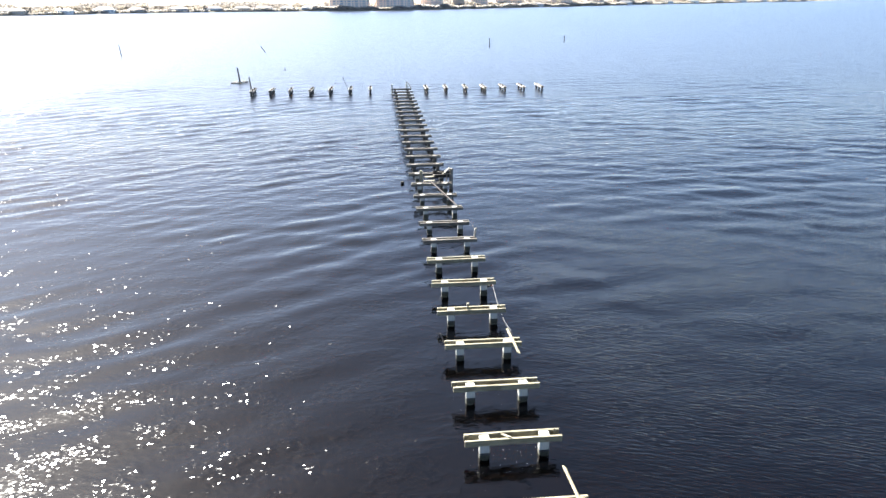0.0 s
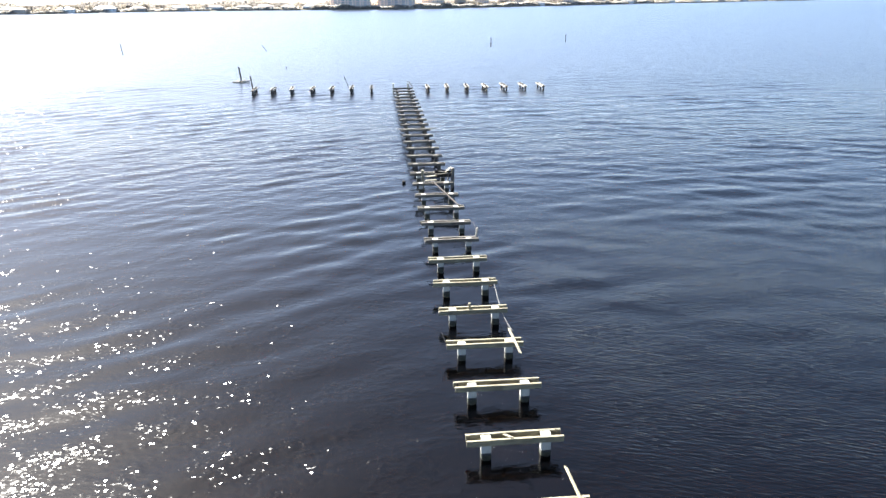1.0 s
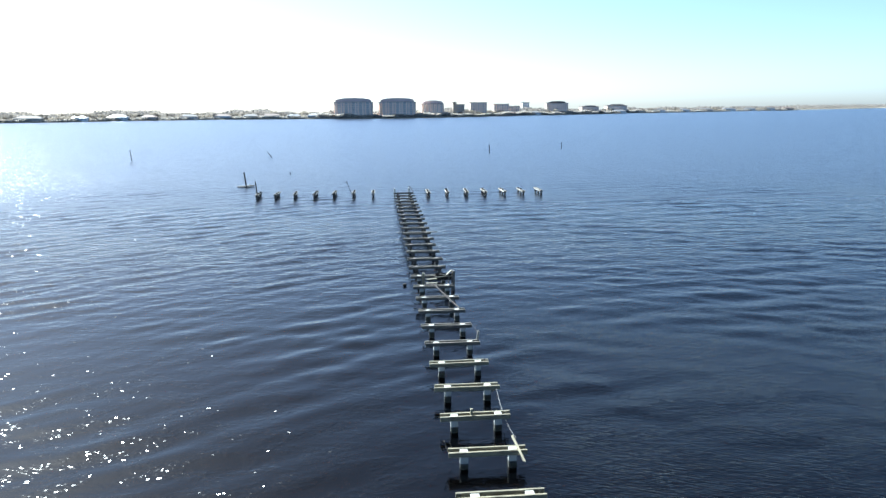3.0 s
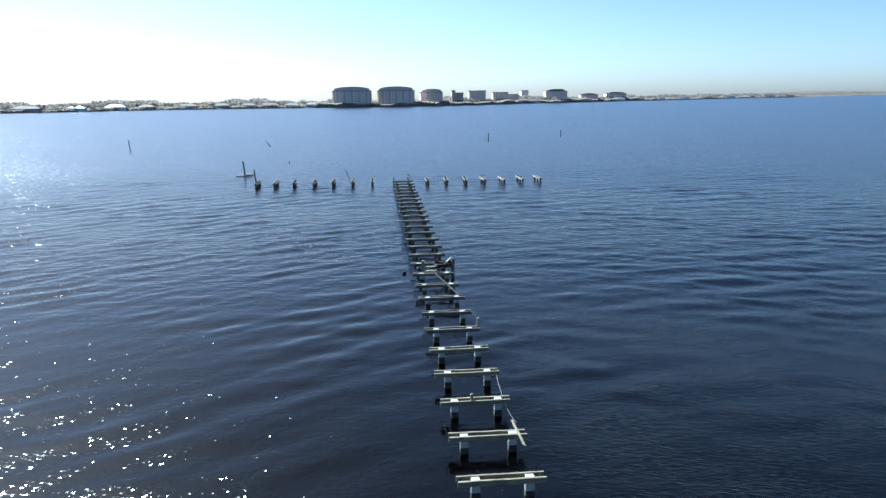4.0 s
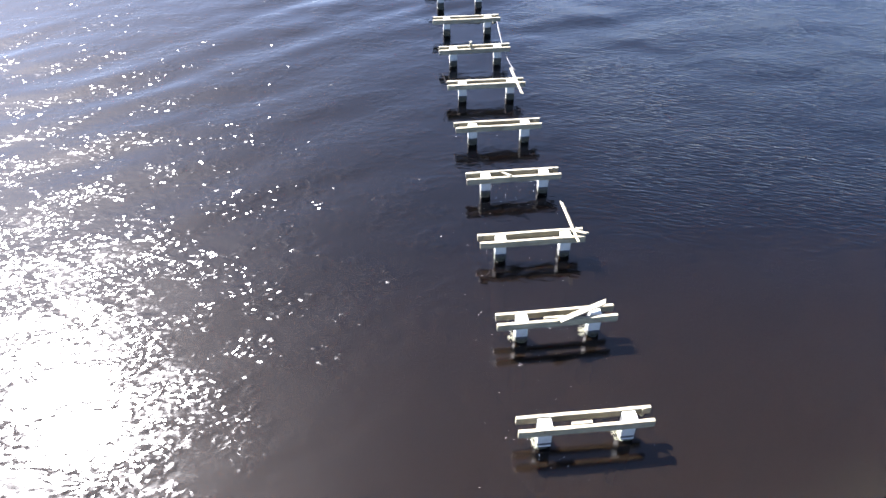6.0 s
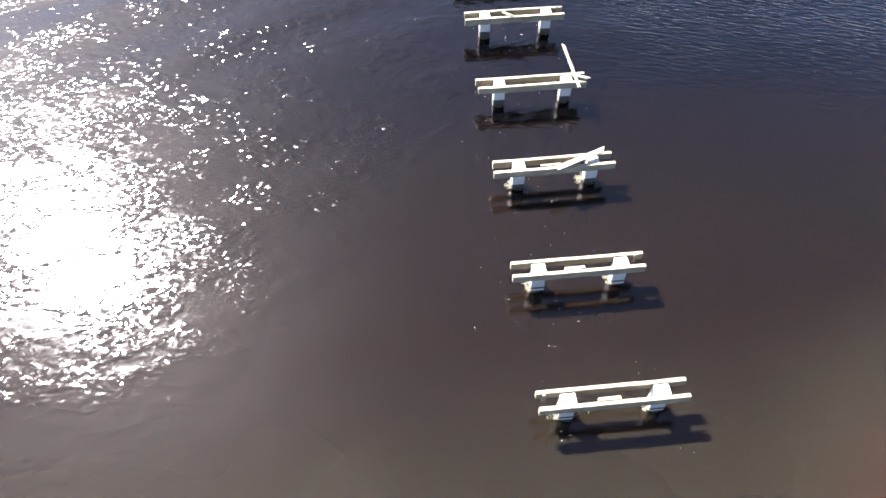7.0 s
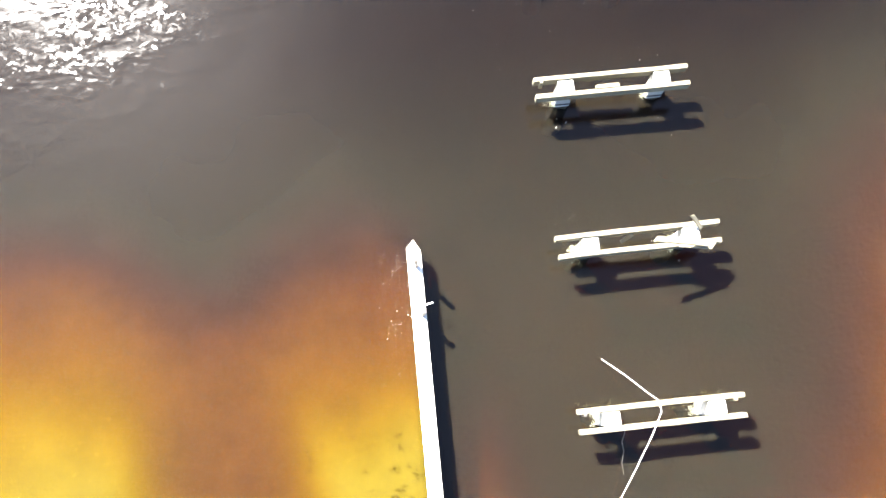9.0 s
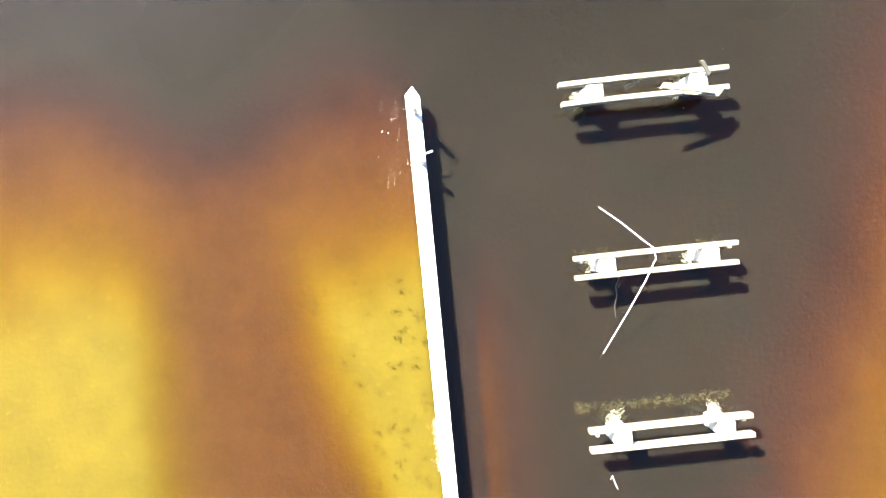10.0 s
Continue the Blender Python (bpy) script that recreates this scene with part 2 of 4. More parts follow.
    w.link(nrm, fine.inputs["Normal"])
    sheen = w.n.new("ShaderNodeMixShader")
    w.link(w.math("MULTIPLY", shore, w.math("MULTIPLY", near, 0.29)), sheen.inputs[0])
    w.link(gloss.outputs[0], sheen.inputs[1])
    w.link(glint.outputs[0], sheen.inputs[2])
    shine = w.n.new("ShaderNodeMixShader")
    w.link(w.math("ADD", w.math("MULTIPLY", w.math("MULTIPLY", shore, near), 0.006), w.math("ADD", w.math("MULTIPLY", calm, 0.022), 0.008)), shine.inputs[0])
    w.link(sheen.outputs[0], shine.inputs[1])
    w.link(fine.outputs[0], shine.inputs[2])
    fre = w.node("ShaderNodeFresnel", IOR=1.333)
    w.link(nrm, fre.inputs["Normal"])
    top = w.n.new("ShaderNodeMixShader")
    w.link(fre.outputs[0], top.inputs[0])
    w.link(body.outputs[0], top.inputs[1])
    w.link(shine.outputs[0], top.inputs[2])
    w.n.remove(w.b)
    w.link(top.outputs[0], w.n["Material Output"].inputs[0])
    return w.m


def sand():
    w = Mat("yellow_sand")
    p = w.position()
    n1 = w.noise(p, 1.2, 5.0, 0.6)
    n2 = w.noise(p, 9.0, 4.0, 0.6)
    col = w.ramp(n1, (0.3, (0.051, 0.049, 0.003)), (0.7, (0.069, 0.065, 0.005)))
    col = w.mix(w.smooth(n2, 0.58, 0.80), col, (0.085, 0.078, 0.012))
    z = w.node("ShaderNodeSeparateXYZ")
    w.link(p, z.inputs[0])
    low = w.math("SUBTRACT", 1.0, w.smooth(z.outputs[2], -1.5, -1.0))
    col = w.mix(low, col, w.ramp(n1, (0.3, (0.047, 0.042, 0.031)), (0.7, (0.078, 0.068, 0.052))))
    return w.done(col, 0.9, w.bump(n2, 0.4, 0.03))


WATER, SAND = water(), sand()


# ---- building helpers ----
def mesh_of(name, bm):
    me = bpy.data.meshes.new(name)
    bm.normal_update()
    bm.to_mesh(me)
    bm.free()
    return me


def part(name, bm, material, parent, label=""):
    """One mesh object under a thing or a part."""
    me = mesh_of(name, bm)
    me.materials.append(material)
    ob = new(name, me)
    ob.parent = parent
    if label:
        ob["label"] = label
    return ob


def thing(name, label, category, m=Matrix(), group="", kind=""):
    ob = new(name)
    ob.empty_display_size = 0.2
    ob.matrix_world = m
    return tagged(ob, label, category, group, kind)


def solid(name, bm, material, label, category, m=Matrix(), group="", kind=""):
    """A thing that is one mesh."""
    me = mesh_of(name, bm)
    me.materials.append(material)
    ob = new(name, me)
    ob.matrix_world = m
    return tagged(ob, label, category, group, kind)


def box(bm, lo, hi, bevel=0.0, m=None, jig=0.0, rng=None):
    """A box from lo to hi, its edges chamfered; jig shakes the corners."""
    r = bmesh.ops.create_cube(bm, size=1.0)
    vs = r["verts"]
    for v in vs:
        v.co = Vector([(lo[i] + hi[i]) / 2 + v.co[i] * (hi[i] - lo[i]) for i in range(3)])
        if jig and rng:
            v.co += Vector([rng.uniform(-jig, jig) for _ in range(3)])
    if bevel:
        es = list({e for v in vs for e in v.link_edges})
        rr = bmesh.ops.bevel(bm, geom=es, offset=bevel, segments=1, affect="EDGES", profile=0.5)
        vs = list({v for f in rr["faces"] for v in f.verts} | {v for v in vs if v.is_valid})
    if m is not None:
        bmesh.ops.transform(bm, matrix=m, verts=[v for v in vs if v.is_valid])
    return bm


def tube(bm, pts, radii, seg=10, cap=True):
    """A round bar through points with a radius at each."""
    rings = []
    for i, p in enumerate(pts):
        p = Vector(p)
        a, b = Vector(pts[max(i - 1, 0)]), Vector(pts[min(i + 1, len(pts) - 1)])
        d = (b - a).normalized()
        u = d.orthogonal().normalized() if abs(d.z) < 0.99 else Vector((1, 0, 0))
        if abs(d.z) < 0.99:
            u = d.cross(Vector((0, 0, 1))).normalized()
        v = d.cross(u)
        rings.append([bm.verts.new(p + radii[i] * (math.cos(t) * u + math.sin(t) * v)) for t in [2 * math.pi * j / seg for j in range(seg)]])
    for r0, r1 in zip(rings, rings[1:]):
        for j in range(seg):
            bm.faces.new((r0[j], r0[(j + 1) % seg], r1[(j + 1) % seg], r1[j]))
    if cap:
        bm.faces.new(rings[0][::-1])
        bm.faces.new(rings[-1])
    bmesh.ops.recalc_face_normals(bm, faces=bm.faces[:])
    return bm


def board(bm, a, b, wide, thick, twist=0.0, bevel=0.006):
    """A plank from a to b."""
    a, b = Vector(a), Vector(b)
    d = b - a
    q = d.to_track_quat("X", "Z").to_matrix().to_4x4()
    m = Matrix.Translation(a) @ q @ Matrix.Rotation(twist, 4, "X")
    return box(bm, (0, -wide / 2, -thick / 2), (d.length, wide / 2, thick / 2), bevel, m)


# ---- water, bed and far land ----
def sheet(name, xs, ys, zf, material, label, category):
    X, Y = np.meshgrid(xs, ys)
    Z = zf(X, Y)
    v = np.stack([X, Y, Z], -1).reshape(-1, 3)
    nx, ny = len(xs), len(ys)
    i = (np.arange(ny - 1)[:, None] * nx + np.arange(nx - 1)).ravel()
    f = np.stack([i, i + 1, i + nx + 1, i + nx], 1)
    me = bpy.data.meshes.new(name)
    me.from_pydata(v.tolist(), [], f.tolist())
    me.materials.append(material)
    me.polygons.foreach_set("use_smooth", [True] * len(me.polygons))
    ob = new(name, me)
    return tagged(ob, label, category, kind="structure"), X, Y


def spread(lo, hi, fine_lo, fine_hi, step, grow=1.25):
    a = list(np.arange(fine_lo, fine_hi + step / 2, step))
    s = step
    while a[-1] < hi:
        s *= grow
        a.append(min(hi, a[-1] + s))
    s = step
    while a[0] > lo:
        s *= grow
        a.insert(0, max(lo, a[0] - s))
    return np.array(a)


def steps(lo, *stages):
    """Grid lines from lo through stages of (end, step)."""
    a = [lo]
    for end, step in stages:
        n = max(1, round((end - a[-1]) / step))
        a += list(np.linspace(a[-1], end, n + 1)[1:])
    return np.array(a)


def growing(start, end, step, grow=1.25):
    a = [start]
    while a[-1] < end:
        step *= grow
        a.append(min(end, a[-1] + step))
    return np.array(a[1:])


XS = np.concatenate([-growing(75, 4500, 0.5)[::-1], steps(-75, (-42, 0.5), (-16, 0.3), (14, 0.2), (42, 0.3), (75, 0.5)), growing(75, 4500, 0.5)])
YS = np.concatenate([-growing(26, 60, 0.4)[::-1], steps(-26, (12, 0.2), (60, 0.3), (120, 0.45)), growing(120, 4800, 0.5)])
BED_X, BED_Y = spread(-4500, 4500, -16, 14, 0.2), spread(-60, 4800, -26, 12, 0.2)
SHORE = [(-1500, 500), (-356, 693), (-309, 706), (-272, 745), (-224, 775), (-171, 798), (-108, 802), (-44, 804), (20, 812), (91, 859), (174, 927), (278, 1027), (400, 1128), (551, 1253),
         (724, 1376), (936, 1527), (1335, 1904), (1681, 2207), (3000, 3000)]
sx, sy = [p[0] for p in SHORE], [p[1] for p in SHORE]


def fall(x, y):
    """How far the level sinks behind the far bank, out to the horizon."""
    return -0.0135 * np.maximum(0, y - np.interp(x, sx, sy) - 40)


def waves(x, y):
    """Wind waves: many trains about one heading, their crests bowed round the pier, in patches, dying out under the shore."""
    g = np.random.RandomState(12)
    sm = lambda v, lo, hi: (lambda q: q * q * (3 - 2 * q))(np.clip((v - lo) / (hi - lo), 0, 1))
    cy = y - 0.20 * x + 0.36 * np.sqrt(x * x + 120.0)
    long_, short = np.zeros_like(x), np.zeros_like(x)
    for i in range(90):
        L = math.exp(g.uniform(math.log(1.25), math.log(4.8)))
        a = g.normal(0, 0.36 if L > 2.2 else 0.55)
        k = 2 * math.pi / L
        u = k * (math.sin(a) * x * 0.9 + math.cos(a) * cy) + g.uniform(0, 6.283)
        (long_ if L > 2.2 else short)[:] += 0.0074 / k * (np.sin(u) + 0.18 * np.cos(2 * u))
    patch = np.zeros_like(x)
    for i in range(9):
        a, L = g.uniform(0, 6.283), g.uniform(11, 30)
        patch += np.sin(6.283 / L * (math.cos(a) * x + math.sin(a) * y) + g.uniform(0, 6.283)) / 3
    west = 1 - sm(x, -6, 6)
    open_ = 0.03 + 0.97 * sm(y + 4.0 * west, -6.0, 17.0)
    edge = (1 - sm(y, 92, 118)) * (1 - sm(np.abs(x), 60, 74))
    return (long_ + short * sm(y, 2, 24)) * open_ * edge * np.clip(0.85 + 0.3 * patch, 0.35, 1.4)


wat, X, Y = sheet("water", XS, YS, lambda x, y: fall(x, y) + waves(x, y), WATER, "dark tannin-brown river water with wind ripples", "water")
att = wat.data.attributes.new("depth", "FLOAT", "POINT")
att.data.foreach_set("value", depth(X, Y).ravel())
sheet("river_bed", BED_X, BED_Y, lambda x, y: fall(x, y) - depth(x, y) - 0.02, SAND, "yellow sandy river bed under shallow water", "river bed")

# ---- the wrecked pier ----
TOP = 0.75            # top of the cross beams over the water
SPAN = 3.05           # from one bent to the next
rng = random.Random(4)


def pile(parent, x, y, top, ground, r, skin, wet=0.095):
    """A square concrete pile with bands at the waterline."""
    s, sv = 0.15, 0.12
    bm = bmesh.new()
    box(bm, (x - s, y - sv, wet + 0.06), (x + s, y + sv, top), 0.015)
    p = part("support_post", bm, skin, parent, "pale square pile" if skin is WRAP else "dark square pile")
    p2 = part("black_band", box(bmesh.new(), (x - s - 0.008, y - sv - 0.008, wet), (x + s + 0.008, y + sv + 0.008, wet + 0.06), 0.015), BAND, p, "black band round the pile")
    # far collars rise higher: wet weed, with the pile's dark reflection painted in
    part("collar", box(bmesh.new(), (x - s - 0.004, y - sv - 0.004, 0.03), (x + s + 0.004, y + sv + 0.004, wet), 0.015), skin if wet < 0.1 else FOOT, p)
    bm = bmesh.new()
    g = 0.135
    n = 5
    rings = []
    for i in range(n + 1):
        z = 0.03 - (ground + 0.03) * i / n
        q = g + r.uniform(0.0, 0.02) + (0.05 * i / n)
        rings.append([bm.verts.new((x + q * (math.cos(a) * 1.15) + r.uniform(-0.02, 0.02), y + q * math.sin(a) * 1.15 + r.uniform(-0.02, 0.02), z)) for a in [radians(22.5 + 45 * k) for k in range(8)]])
    for a, b in zip(rings, rings[1:]):
        for k in range(8):
            bm.faces.new((a[k], b[k], b[(k + 1) % 8], a[(k + 1) % 8]))
    bm.faces.new(rings[0])
    bmesh.ops.recalc_face_normals(bm, faces=bm.faces[:])
    part("weedy_foot", bm, FOOT, p, "dark wet weed on the pile's foot")
    for dx in (-0.05, 0.06):
        bm = bmesh.new()
        tube(bm, [(x + dx, y - 0.205, TOP - 0.09 - dx), (x + dx, y - 0.228, TOP - 0.09 - dx)], [0.018, 0.014], 8)
        part("bolt", bm, RUST, p)


def bent(k, length=2.92, blocks=True, mid=None, x0=0.0, tilt=0.0, tall=TOP):
    """Two piles clasped by two long timbers."""
    r = random.Random(100 + k)
    y = k * SPAN - 0.145
    e = thing("pier_bent", "weathered timber twin-beam bent on two pale piles", "pier bent",
              pose(x0 + length / 2, y, 0, 0, 0, tilt), "bents of the wrecked pier")
    for side, nm in ((0.150, "back_beam"), (-0.190, "front_beam")):
        bm = bmesh.new()
        a, b = r.uniform(-0.02, 0.03), r.uniform(-0.03, 0.02)
        n = 10
        lo, hi = -length / 2 + a, length / 2 + b
        for q in range(1):
            box(bm, (lo, side - 0.044, tall - 0.195), (hi, side + 0.044, tall), 0.008)
        bmesh.ops.subdivide_edges(bm, edges=[ed for ed in bm.edges if abs((ed.verts[0].co - ed.verts[1].co).x) > 1], cuts=n)
        for v in bm.verts:
            v.co.y += 0.005 * math.sin(v.co.x * 1.7 + k) + r.uniform(-0.003, 0.003)
            v.co.z += 0.003 * math.sin(v.co.x * 2.3 + 2 * k) + r.uniform(-0.003, 0.003)
        part(nm, bm, WOOD_FAR_DIM if k > 6 else WOOD_X, e)
    d = float(depth(x0 + length / 2, y)) + 0.4
    # past bent 12 the piles take a darker skin
    for x in (-0.865, 0.955):
        pile(e, x, -0.02, tall - r.uniform(0.0, 0.03), d, r, WOOD_DARK if k > 12 else WRAP, 0.095 + 0.013 * max(0, min(k + 2, 12)) + (r.uniform(0, 0.05) if k > -2 else 0))
    if blocks:
        for x in (-length / 2 + 0.13, length / 2 - 0.18):
            if r.random() < 0.8:
                bm = bmesh.new()
                zt = tall + r.uniform(-0.06, 0.05)
                box(bm, (x - 0.03, 0.062, zt - 0.26), (x + 0.03, 0.107, zt), 0.006)
                part("cleat", bm, WOOD_DARK if r.random() < 0.3 else WOOD_X, e, "short nailed cleat")
    if mid:
        bm = bmesh.new()
        box(bm, (mid[0], -0.147, tall - 0.06), (mid[1], -0.07, tall + 0.02), 0.008, None, 0.006, r)
        part("splice_block", bm, WOOD_X, e, "short splice block on the beam")
    return e


MIDS = {-1: (-0.35, 0.15), -2: (-0.32, 0.12), -3: (-0.32, 0.12), -4: None}
for k in range(-6, 30):
    bent(k, 2.92 + rng.uniform(-0.03, 0.05), k < 12, MIDS.get(k), rng.uniform(-0.02, 0.02), rng.uniform(-0.5, 0.5) + (0.5 if k < 0 else 0))


def plank(name, a, b, wide, thick, label, twist=0.0, mat=WOOD_X, broken=True):
    """A loose board lying from a to b, splintered at its far end."""
    a, b = Vector(a), Vector(b)
    bm = bmesh.new()
    L = (b - a).length
    box(bm, (0, -wide / 2, -thick / 2), (L, wide / 2, thick / 2), min(wide, thick) * 0.15)
    if broken:
        r = random.Random(int(L * 1000))
        for v in bm.verts:
            if v.co.x > L * 0.9:
                v.co.x += (v.co.y / wide) * wide * 0.8 + r.uniform(-0.04, 0.02)
    q = (b - a).to_track_quat("X", "Z").to_matrix().to_4x4()
    return solid(name, bm, mat, label, "plank", Matrix.Translation(a) @ q @ Matrix.Rotation(radians(twist), 4, "X"), "loose pier boards")


plank("loose_plank", (1.50, -3.475, 0.79), (2.72, -3.055, 0.90), 0.15, 0.045, "pale plank lying askew across the beams")
plank("loose_plank", (2.18, -12.515, 0.775), (2.80, -12.615, 0.775), 0.15, 0.04, "short pale plank lying flat on the front beam")
plank("loose_plank", (2.66, -12.585, 0.825), (1.64, -12.475, 1.19), 0.105, 0.035, "pale split plank tipped up off the front beam", 4)
plank("loose_plank", (2.62, -12.285, 0.775), (2.42, -12.075, 0.98), 0.07, 0.04, "short pale board end on the back beam")
plank("loose_plank", (1.41, -12.255, 0.68), (1.26, -12.325, 0.40), 0.07, 0.035, "short broken board hanging off the back beam", 0, WOOD_X, False)
plank("loose_plank", (2.66, -0.655, 0.80), (2.52, 0.965, 0.98), 0.075, 0.05, "long pale splintered board resting on a bent", 10)
plank("loose_plank", (2.58, -0.135, 0.81), (2.99, -0.315, 0.80), 0.10, 0.05, "short pale board across the beam end")
plank("loose_plank", (2.56, 9.765, 0.84), (2.68, 7.995, 0.70), 0.09, 0.05, "long pale board lying over the beams")
plank("loose_plank", (2.79, 16.085, 0.03), (3.12, 16.465, 0.03), 0.16, 0.05, "short pale board floating beside a pile")
plank("loose_plank", (1.44, 33.645, 0.78), (2.60, 27.245, 0.78), 0.09, 0.06, "long brown board fallen across several bents", 0, WOOD_SOAKED)
plank("loose_plank", (-0.55, 54.665, 0.785), (3.55, 54.795, 0.785), 0.12, 0.05, "long grey board lying along a bent", 0, WOOD_GREY)
plank("loose_plank", (1.15, 3.025, 0.70), (1.36, 2.725, 0.77), 0.09, 0.05, "small board end between the beams")


def stub(name, x, y, z0, z1, s, label, lean=(0, 0), mat=WOOD_X):
    bm = bmesh.new()
    box(bm, (-s, -s, 0), (s, s, z1 - z0), s * 0.2)
    for v in bm.verts:
        if v.co.z > (z1 - z0) * 0.5:
            v.co.x += lean[0]
            v.co.y += lean[1]
    return solid(name, bm, mat, label, "post", pose(x, y, z0))


stub("post_stub", 1.29, 11.95, 0.5, 1.02, 0.05, "short weathered post stub between the beams")
stub("post_stub", 2.83, 21.39, 0.4, 1.2, 0.05, "leaning post stub on the beam end", (0.12, 0.05), WOOD_GREY)


def rod(name, pts, r0, label, category, mat, seg=8):
    bm = bmesh.new()
    tube(bm, pts, [r0 * (1.0 if 0 < i < len(pts) - 1 else 0.7) for i in range(len(pts))], seg)
    return solid(name, bm, mat, label, category)


def arc(a, b, sag, n=10):
    a, b = Vector(a), Vector(b)
    return [a.lerp(b, i / n) + Vector((0, 0, -sag * 4 * (i / n) * (1 - i / n))) for i in range(n + 1)]


rod("bent_rod", [(0.66, -14.385, 0.10), (0.95, -14.705, 0.45), (1.20, -15.015, 0.72), (1.38, -15.195, 0.80), (1.40, -15.375, 0.80), (1.20, -15.755, 0.74),
                 (0.90, -16.275, 0.56), (0.62, -16.805, 0.25), (0.46, -17.205, -0.12)], 0.008, "thin pale broken rod draped over a bent", "rod", PIPE)
rod("leaning_rod", [(0.06, 9.18, 0.50), (-0.03, 9.18, 0.78), (-0.12, 9.20, 1.05)], 0.022, "thin brown rod leaning out from a beam end", "rod", WOOD_BROWN)
rod("hanging_cable", [*arc((2.76, 14.545, 0.74), (2.70, 9.645, 0.80), 0.35)], 0.018, "thin dark cable slung between two bents", "cable", BAND)
rod("hanging_cable", [(2.88, 24.345, 0.75), (3.05, 23.645, 0.70), (3.10, 22.645, 0.55), (2.95, 21.845, 0.60), (2.80, 21.395, 0.77)], 0.012, "thin bent dark pipe hanging beside the pier", "pipe", WOOD_SOAKED)

# the heap of wreckage part way along
heap = thing("wreckage_heap", "heap of broken boards and posts caught on a bent", "wreckage", pose(1.9, 34.35, 0.0))
for nm, a, b, w_, t_, m_ in (
        ("standing_post", (-1.05, 0.5, -6.5), (-1.08, 0.42, 1.32), 0.17, 0.17, WOOD_X), ("standing_post", (1.02, 0.4, -6.5), (1.10, 0.45, 1.42), 0.20, 0.20, WOOD_FAR_DIM),
        ("fallen_board", (-0.98, 0.25, 0.86), (-0.10, 0.32, 0.90), 0.22, 0.05, WOOD_X), ("fallen_board", (0.42, 0.30, 1.02), (0.98, 0.36, 1.50), 0.20, 0.06, WOOD_X),
        ("fallen_board", (-0.95, -0.60, 0.80), (-0.15, -0.52, 0.80), 0.20, 0.05, WOOD_X), ("fallen_board", (-0.25, 0.22, 1.02), (1.05, 0.20, 1.10), 0.13, 0.05, WOOD_FAR_DIM),
        ("fallen_board", (0.05, 0.10, 1.28), (0.72, 0.16, 1.16), 0.12, 0.05, WOOD_FAR_DIM), ("hanging_board", (0.98, -0.2, 0.05), (1.02, 0.1, 1.0), 0.18, 0.05, WOOD_DARK),
        ("hanging_board", (0.70, 0.24, 0.30), (0.78, 0.26, 1.05), 0.16, 0.05, WOOD_DARK)):
    part(nm, board(bmesh.new(), a, b, w_, t_), m_, heap)
part("panel_board", box(bmesh.new(), (-0.20, 0.40, 0.80), (0.55, 0.46, 1.26), 0.01, None, 0.04, rng), WOOD_SOAKED, heap, "dark wet panel")
part("panel_board", box(bmesh.new(), (0.45, 0.34, 0.78), (0.98, 0.40, 1.22), 0.01, None, 0.04, rng), WOOD_SOAKED, heap, "dark wet panel")

# ---- the cross dock at the pier's end ----
DOCK_X = [-19.85, -17.2, -14.45, -11.6, -8.8, -5.95, -3.05, 5.2, 8.0, 10.9, 13.7, 16.6, 19.4, 22.1]


def cross_bent(i, x):
    r = random.Random(300 + i)
    y = 88.3
    e = thing("cross_dock_bent", "pale twin-beam bent on dark wet round piles", "pier bent", pose(x, y, 0, 0, 0, r.uniform(-2, 2)), "bents of the cross dock")
    long_ = 4.3
    for dx in (-0.25, 0.16):
        bm = bmesh.new()
        box(bm, (dx, -0.3, TOP - 0.2), (dx + 0.075, long_, TOP), 0.01)
        part("cap_beam", bm, WOOD_GREY, e)
    n = 3
    for j in range(n):
        bm = bmesh.new()
        py = j * (long_ - 0.6) / (n - 1)
        tube(bm, [(0, py, -2.5), (0, py, 0.3), (r.uniform(-.02, .02), py, TOP + r.uniform(0.0, 0.15))], [0.145, 0.145, 0.13], 12)
        part("support_post", bm, WOOD_DARK, e, "dark wet round pile")
    return e


for i, x in enumerate(DOCK_X):
    cross_bent(i, x)


def lone_post(x, y, tall, rad, lean, label, name="mooring_post"):
    bm = bmesh.new()
    tube(bm, [(0, 0, -3.0), (0, 0, 0), (lean[0] * 0.5, lean[1] * 0.5, tall * 0.5), (lean[0], lean[1], tall)], [rad * 0.8, rad * 0.8, rad * 0.76, rad * 0.68], 12)
    return solid(name, bm, WOOD_DARK, label, "post", pose(x, y, 0))


lone_post(-64.2, 170, 2.9, 0.13, (-0.25, 0), "tall dark channel post standing in open water")
lone_post(-30.3, 176.6, 1.6, 0.12, (-1.1, 0), "leaning dark broken post in open water")
lone_post(29.3, 182.8, 2.5, 0.16, (0, 0), "dark channel post standing in open water")
lone_post(54.7, 200, 2.1, 0.14, (0, 0), "dark channel post standing in open water")
lone_post(-20.3, 91.8, 2.4, 0.14, (-0.25, 0), "tall dark corner post of the cross dock")
lone_post(-19.5, 126.2, 0.6, 0.09, (0, 0), "low dark post stub in open water")
lone_post(-6.1, 90.2, 2.3, 0.05, (-0.85, 0.3), "thin leaning pole beside the cross dock")

